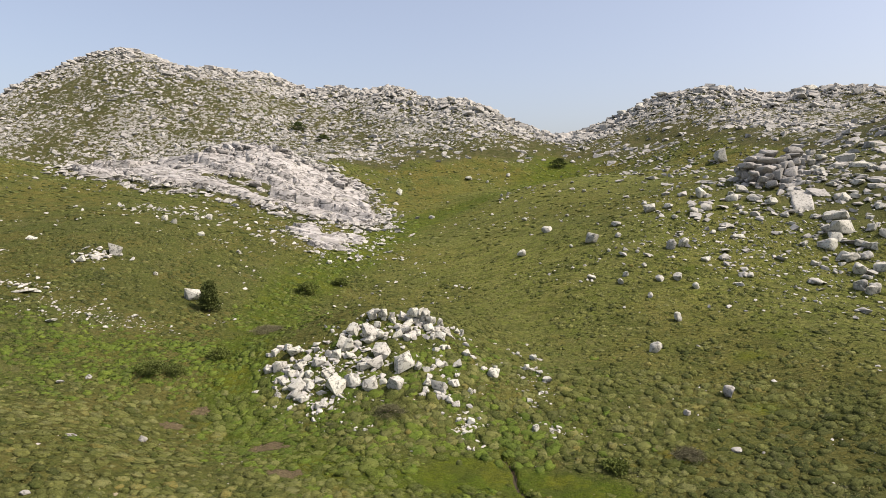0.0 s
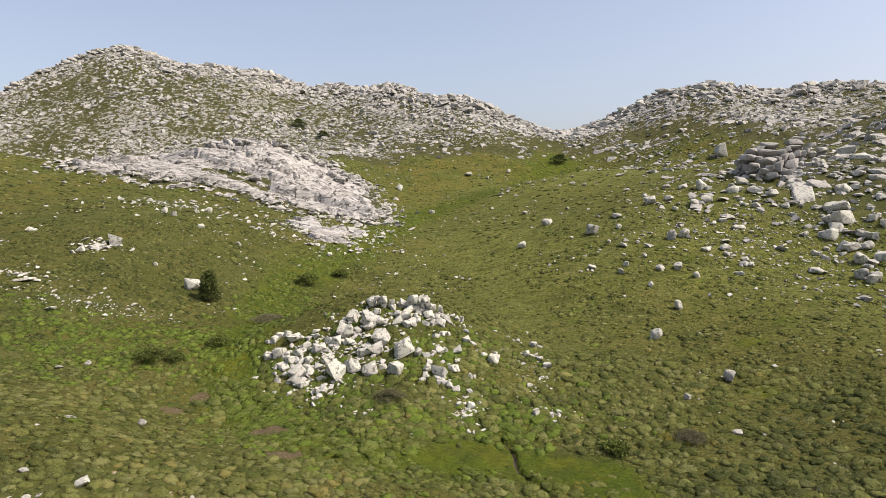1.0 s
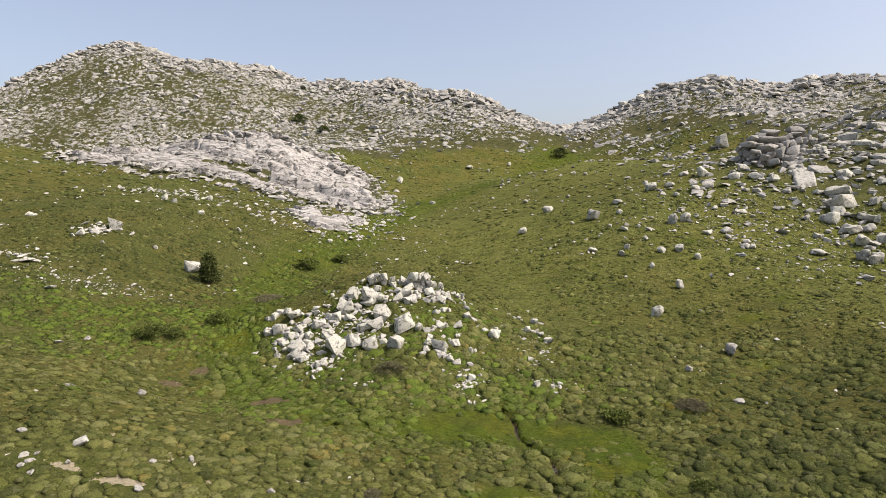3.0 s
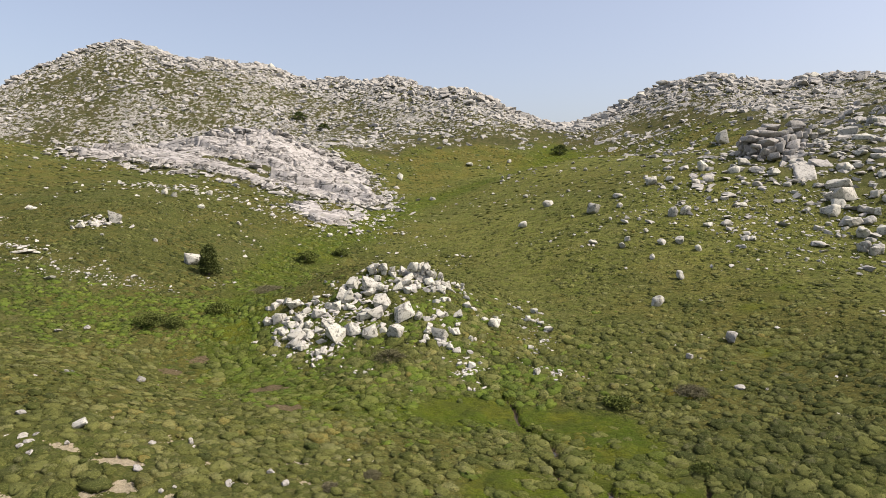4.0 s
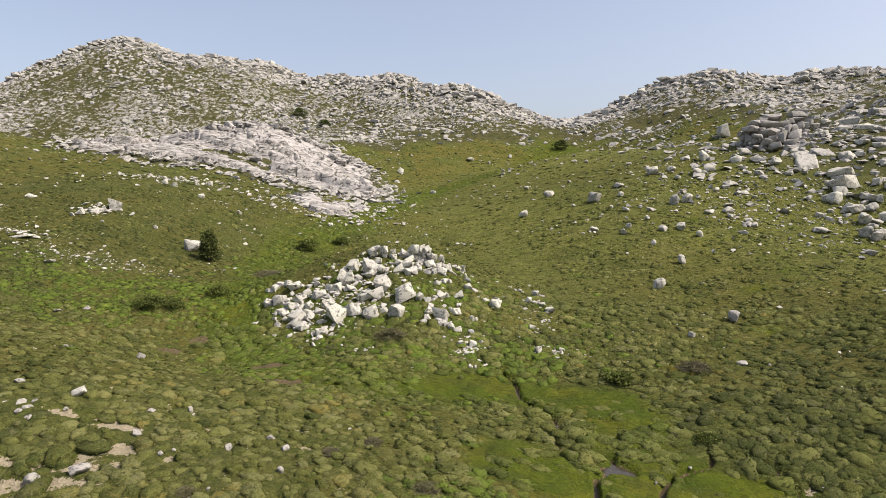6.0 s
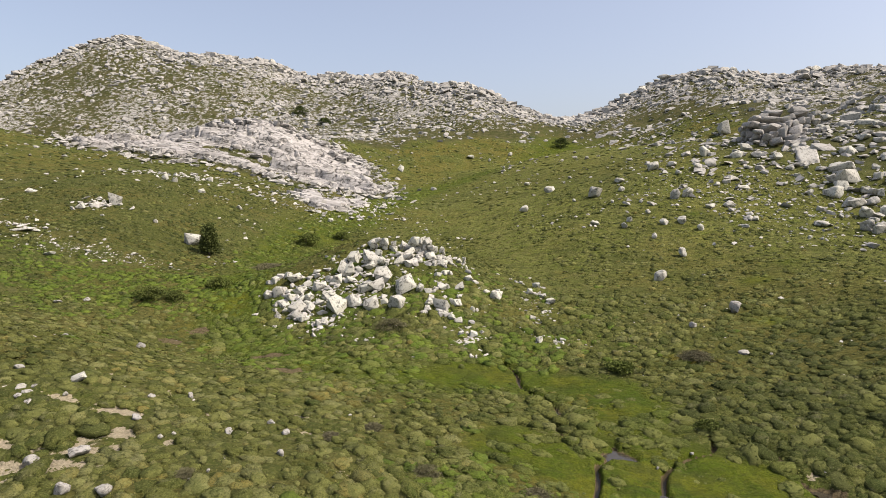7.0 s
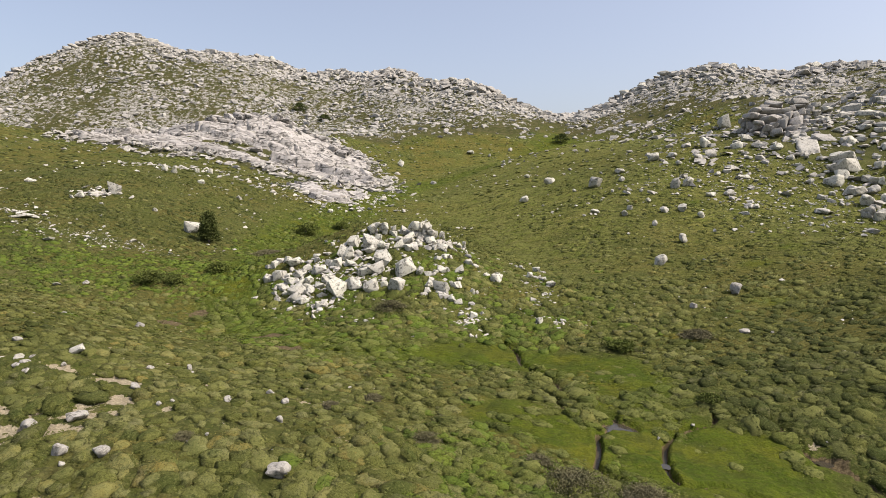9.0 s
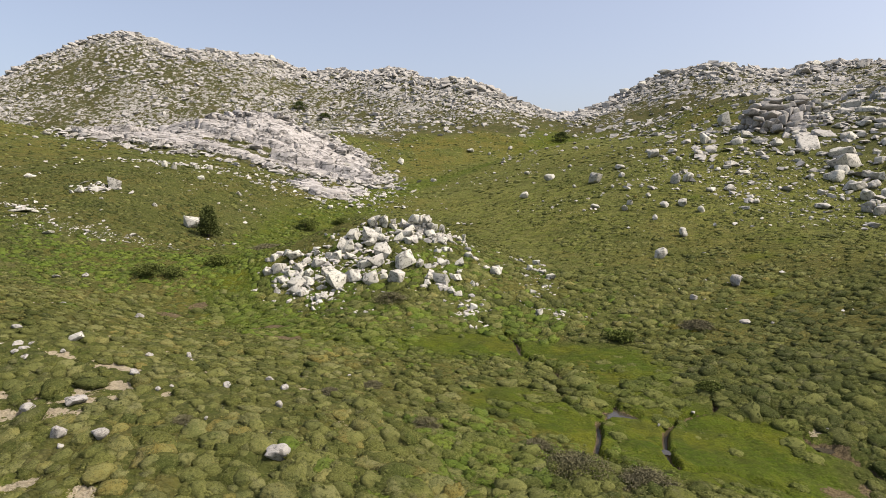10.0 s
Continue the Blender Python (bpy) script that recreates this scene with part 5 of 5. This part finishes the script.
def patches(near, far, size, seed, share, cx=None, cy=None, rx=1.0, ry=1.0):
    def place(r, count):
        x, y = fan(r, count, near, far) if cx is None else (cx + rx * r.normal(size=count), cy + ry * r.normal(size=count))
        keep = (ripple(x, y, size, seed) > share) & (np.hypot(x, y) > 15)
        return x[keep], y[keep]
    return place


def packed(near, far, step, spread=0.70):
    """Places side by side, no two on one spot."""
    def place(r, count):
        x, y = np.meshgrid(np.arange(-0.7 * far, 0.7 * far, step), np.arange(0.7 * near, far, step))
        x, y = (x + step * r.uniform(-0.45, 0.45, x.shape)).ravel(), (y + step * r.uniform(-0.45, 0.45, y.shape)).ravel()
        d = np.hypot(x, y)
        keep = (d > near) & (d < far) & (np.abs(np.arctan2(x, y)) < spread) & (rockiness(x, y) < 0.35) & (r.uniform(size=x.shape) > 0.55 * grassy(x, y))
        return x[keep], y[keep]
    return place


def gully_side(r, count):
    k = r.randint(0, len(GULLY), count)
    return GULLY[k, 0] + r.normal(0, 3.0, count), GULLY[k, 1] + r.normal(0, 4.0, count)


LOW_DOMES = [dome(s + 40, 1, 16, 0.2) for s in range(16)]
TINY_DOMES = [(v + (0, 0, 0.12), f) for v, f in (hull(s, 10, 0.8) for s in range(200, 208))]
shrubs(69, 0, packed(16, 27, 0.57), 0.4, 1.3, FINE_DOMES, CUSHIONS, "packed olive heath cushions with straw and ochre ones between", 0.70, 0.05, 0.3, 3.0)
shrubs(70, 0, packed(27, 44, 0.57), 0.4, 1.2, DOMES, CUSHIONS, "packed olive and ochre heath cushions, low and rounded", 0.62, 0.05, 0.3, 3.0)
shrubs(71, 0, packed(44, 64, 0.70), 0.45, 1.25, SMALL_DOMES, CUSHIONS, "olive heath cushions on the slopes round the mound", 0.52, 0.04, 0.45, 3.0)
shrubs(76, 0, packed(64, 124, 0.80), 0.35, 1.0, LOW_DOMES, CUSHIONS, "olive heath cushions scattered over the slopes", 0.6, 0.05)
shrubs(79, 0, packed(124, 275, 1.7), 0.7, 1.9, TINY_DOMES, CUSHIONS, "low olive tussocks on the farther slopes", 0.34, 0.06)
shrubs(73, 620, patches(0, 0, 4, 73, -0.3, -2, 50.5, 9, 2.6), 0.4, 1.1, DOMES, GREENERY, "leafy green dwarf shrubs at the foot of the mound", 0.55)
shrubs(74, 480, patches(0, 0, 3, 74, -0.3, 2.0, 25.5, 3.6, 3.4), 0.35, 1.0, DOMES, GREENERY, "leafy green dwarf shrubs on the bank of the brook", 0.5)
shrubs(75, 700, gully_side, 0.4, 1.3, LOW_DOMES, GREENERY, "leafy green dwarf shrubs lining the gully", 0.5)
shrubs(77, 520, patches(0, 0, 3, 77, -0.3, -2, 60, 7, 4), 0.4, 1.1, SMALL_DOMES, GREENERY, "leafy green dwarf shrubs growing among the blocks of the mound", 0.5)
shrubs(78, 420, patches(190, 400, 25, 78, 0.1), 1.0, 3.2, SMALL_DOMES, NEEDLES, "dark juniper patches on the rocky upper slopes", 0.4)
shrubs(80, 60, patches(0, 0, 3, 80, -0.5, 18, 46.5, 2.2, 0.6), 0.4, 0.9, DOMES, GORSE, "ochre-flowering dwarf shrubs at the edge of the meadow", 0.5)
shrubs(81, 46, patches(0, 0, 3, 81, -0.5, 9.2, 39.5, 0.9, 1.2), 0.3, 0.8, DOMES, GORSE, "ochre-green dwarf shrubs in the wet meadow", 0.4, 0.06, 0.3, 0.0)
shrubs(82, 950, patches(0, 0, 2.5, 82, 0.02, 11, 34, 6, 6), 0.25, 1.1, SMALL_DOMES, CUSHIONS, "small olive tussocks in the wet meadow", 0.5, 0.05, 0.3, 0.0, 0.5)
shrubs(83, 620, patches(0, 0, 4, 83, -0.3, -36, 62, 9, 5), 0.5, 1.4, LOW_DOMES, GREENERY, "leafy green dwarf shrubs covering the bank", 0.45)
shrubs(84, 420, patches(0, 0, 4, 84, -0.2, -20, 76, 5, 9), 0.5, 1.5, LOW_DOMES, GREENERY, "leafy bright green shrubs in the gully", 0.5)
shrubs(90, 520, patches(0, 0, 2.5, 90, -0.15, -13.5, 51, 3.6, 4.6), 0.4, 1.3, SMALL_DOMES, GREENERY, "lush green dwarf shrubs on the valley floor", 0.45)
shrubs(89, 900, patches(0, 0, 3, 89, -0.4, -36, 66, 8, 3.2), 0.4, 1.3, LOW_DOMES, GREENERY, "dark green leafy bank of dwarf shrubs", 0.5)


# ---- single shrubs and the one small tree ----
def limb(a, b, ra, rb, sides=6):
    a, b = Vector(a), Vector(b)
    q = (b - a).to_track_quat("Z", "Y")
    ring = [Vector((math.cos(k * 2 * math.pi / sides), math.sin(k * 2 * math.pi / sides), 0)) for k in range(sides)]
    v = [a + q @ (p * ra) for p in ring] + [b + q @ (p * rb) for p in ring]
    f = [(k, (k + 1) % sides, sides + (k + 1) % sides, sides + k) for k in range(sides)]
    return [tuple(p) for p in v], f


def crown(seed, width, height, base, clumps, leaves, leaf, pointed):
    """Leaves in clumps round a trunk, with gaps and an uneven outline."""
    r = np.random.RandomState(seed)
    v, f = [], []
    for c in range(clumps):
        t = r.uniform(0, 1) ** 0.8
        z = base + (height - base) * t
        reach = 0.5 * width * ((1 - t) ** 0.6 if pointed else math.sin(math.pi * (0.2 + 0.75 * t))) * r.uniform(0.55, 1.12)
        a = r.uniform(0, 6.28)
        mid = np.array([reach * math.cos(a), reach * math.sin(a), z])
        for k in range(leaves):
            p = mid + r.normal(0, 1, 3) * (0.11 * width, 0.11 * width, 0.05 * height)
            out = r.normal(size=3) + (0.5 * math.cos(a), 0.5 * math.sin(a), 0.5)
            out /= np.linalg.norm(out)
            side = np.cross(out, r.normal(size=3))
            side /= np.linalg.norm(side) + 1e-6
            b = len(v)
            v += [p - side * leaf * 0.4, p + side * leaf * 0.4, p + out * leaf]
            f.append((b, b + 1, b + 2))
    return np.array(v), np.array(f)


def bush(name, seed, x, y, width, height, material, label, pointed=False, clumps=60, leaves=40, leaf=0.12):
    r = random.Random(seed)
    thing = tagged(new(name), label, "tree" if name == "tree" else "shrub")
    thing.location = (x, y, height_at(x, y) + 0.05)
    lean = (r.uniform(-0.1, 0.1) * width, r.uniform(-0.1, 0.1) * width, 0.8 * height)
    thick = 0.035 * height + 0.02
    part("trunk", mesh_of("trunk", *limb((0, 0, -0.2), lean, thick, 0.3 * thick, 8), BARK), thing)
    for k in range(7):
        a, t = k * 2.4 + r.uniform(-0.4, 0.4), 0.15 + 0.1 * k
        start = Vector(lean) * t
        end = start + Vector((math.cos(a) * 0.4 * width * (1 - 0.5 * t), math.sin(a) * 0.4 * width * (1 - 0.5 * t), 0.16 * height))
        part("limb", mesh_of("limb", *limb(start, end, 0.5 * thick, 0.15 * thick), BARK), thing)
    part("crown", mesh_of("crown", *crown(seed, width, height, 0.06 * height, clumps, leaves, leaf, pointed), material, False), thing)
    return thing


CONIFER = foliage("conifer_needles", (0.085, 0.105, 0.032), (0.10, 0.12, 0.036), (0.075, 0.09, 0.03))
bush("tree", 5, -31.9, 83.4, 2.3, 3.8, CONIFER, "small dark green conifer standing alone beside a pale boulder", True, 110, 60, 0.26)
for seed, x, y, w, h in [(1, -22.1, 98.5, 3.2, 1.6), (2, -30.0, 62.2, 2.4, 1.1), (3, -27.6, 62.6, 1.6, 0.8), (4, -24.4, 66.0, 2.2, 0.9), (6, 13.3, 45.8, 2.0, 0.6), (7, 15.9, 36.2, 1.3, 0.4), (8, 48.8, 264, 5.5, 3.6), (9, -77.7, 337, 7, 4.5), (10, -61.7, 324, 6, 3), (11, -17.5, 105, 2.4, 1.1)]:
    bush("shrub", seed, x, y, w, h, NEEDLES if y > 200 else BUSH, "dark bushy shrub growing among rocks" if y > 200 else "dense dark green shrub beside the gully", False, 50, 44, 0.05 * w + 0.06)
for seed, x, y, w, h in [(21, -4.8, 53.4, 2.3, 0.9), (22, 5.4, 24.7, 2.4, 0.6), (23, 8.0, 23.7, 1.9, 0.55), (24, 19.2, 46.3, 2.3, 0.6), (25, -21.5, 75, 3.5, 0.7), (26, -4.0, 33.0, 0.9, 0.35), (27, -1.0, 28.4, 1.2, 0.35), (28, -6.0, 31.0, 0.8, 0.3), (29, 4.2, 27.0, 1.3, 0.35), (30, -11.2, 25.6, 0.9, 0.3)]:
    bush("shrub", seed, x, y, w, h, DRY, "dry grey-brown twiggy shrub in the heath", False, 60, 80, 0.016 * w + 0.045)
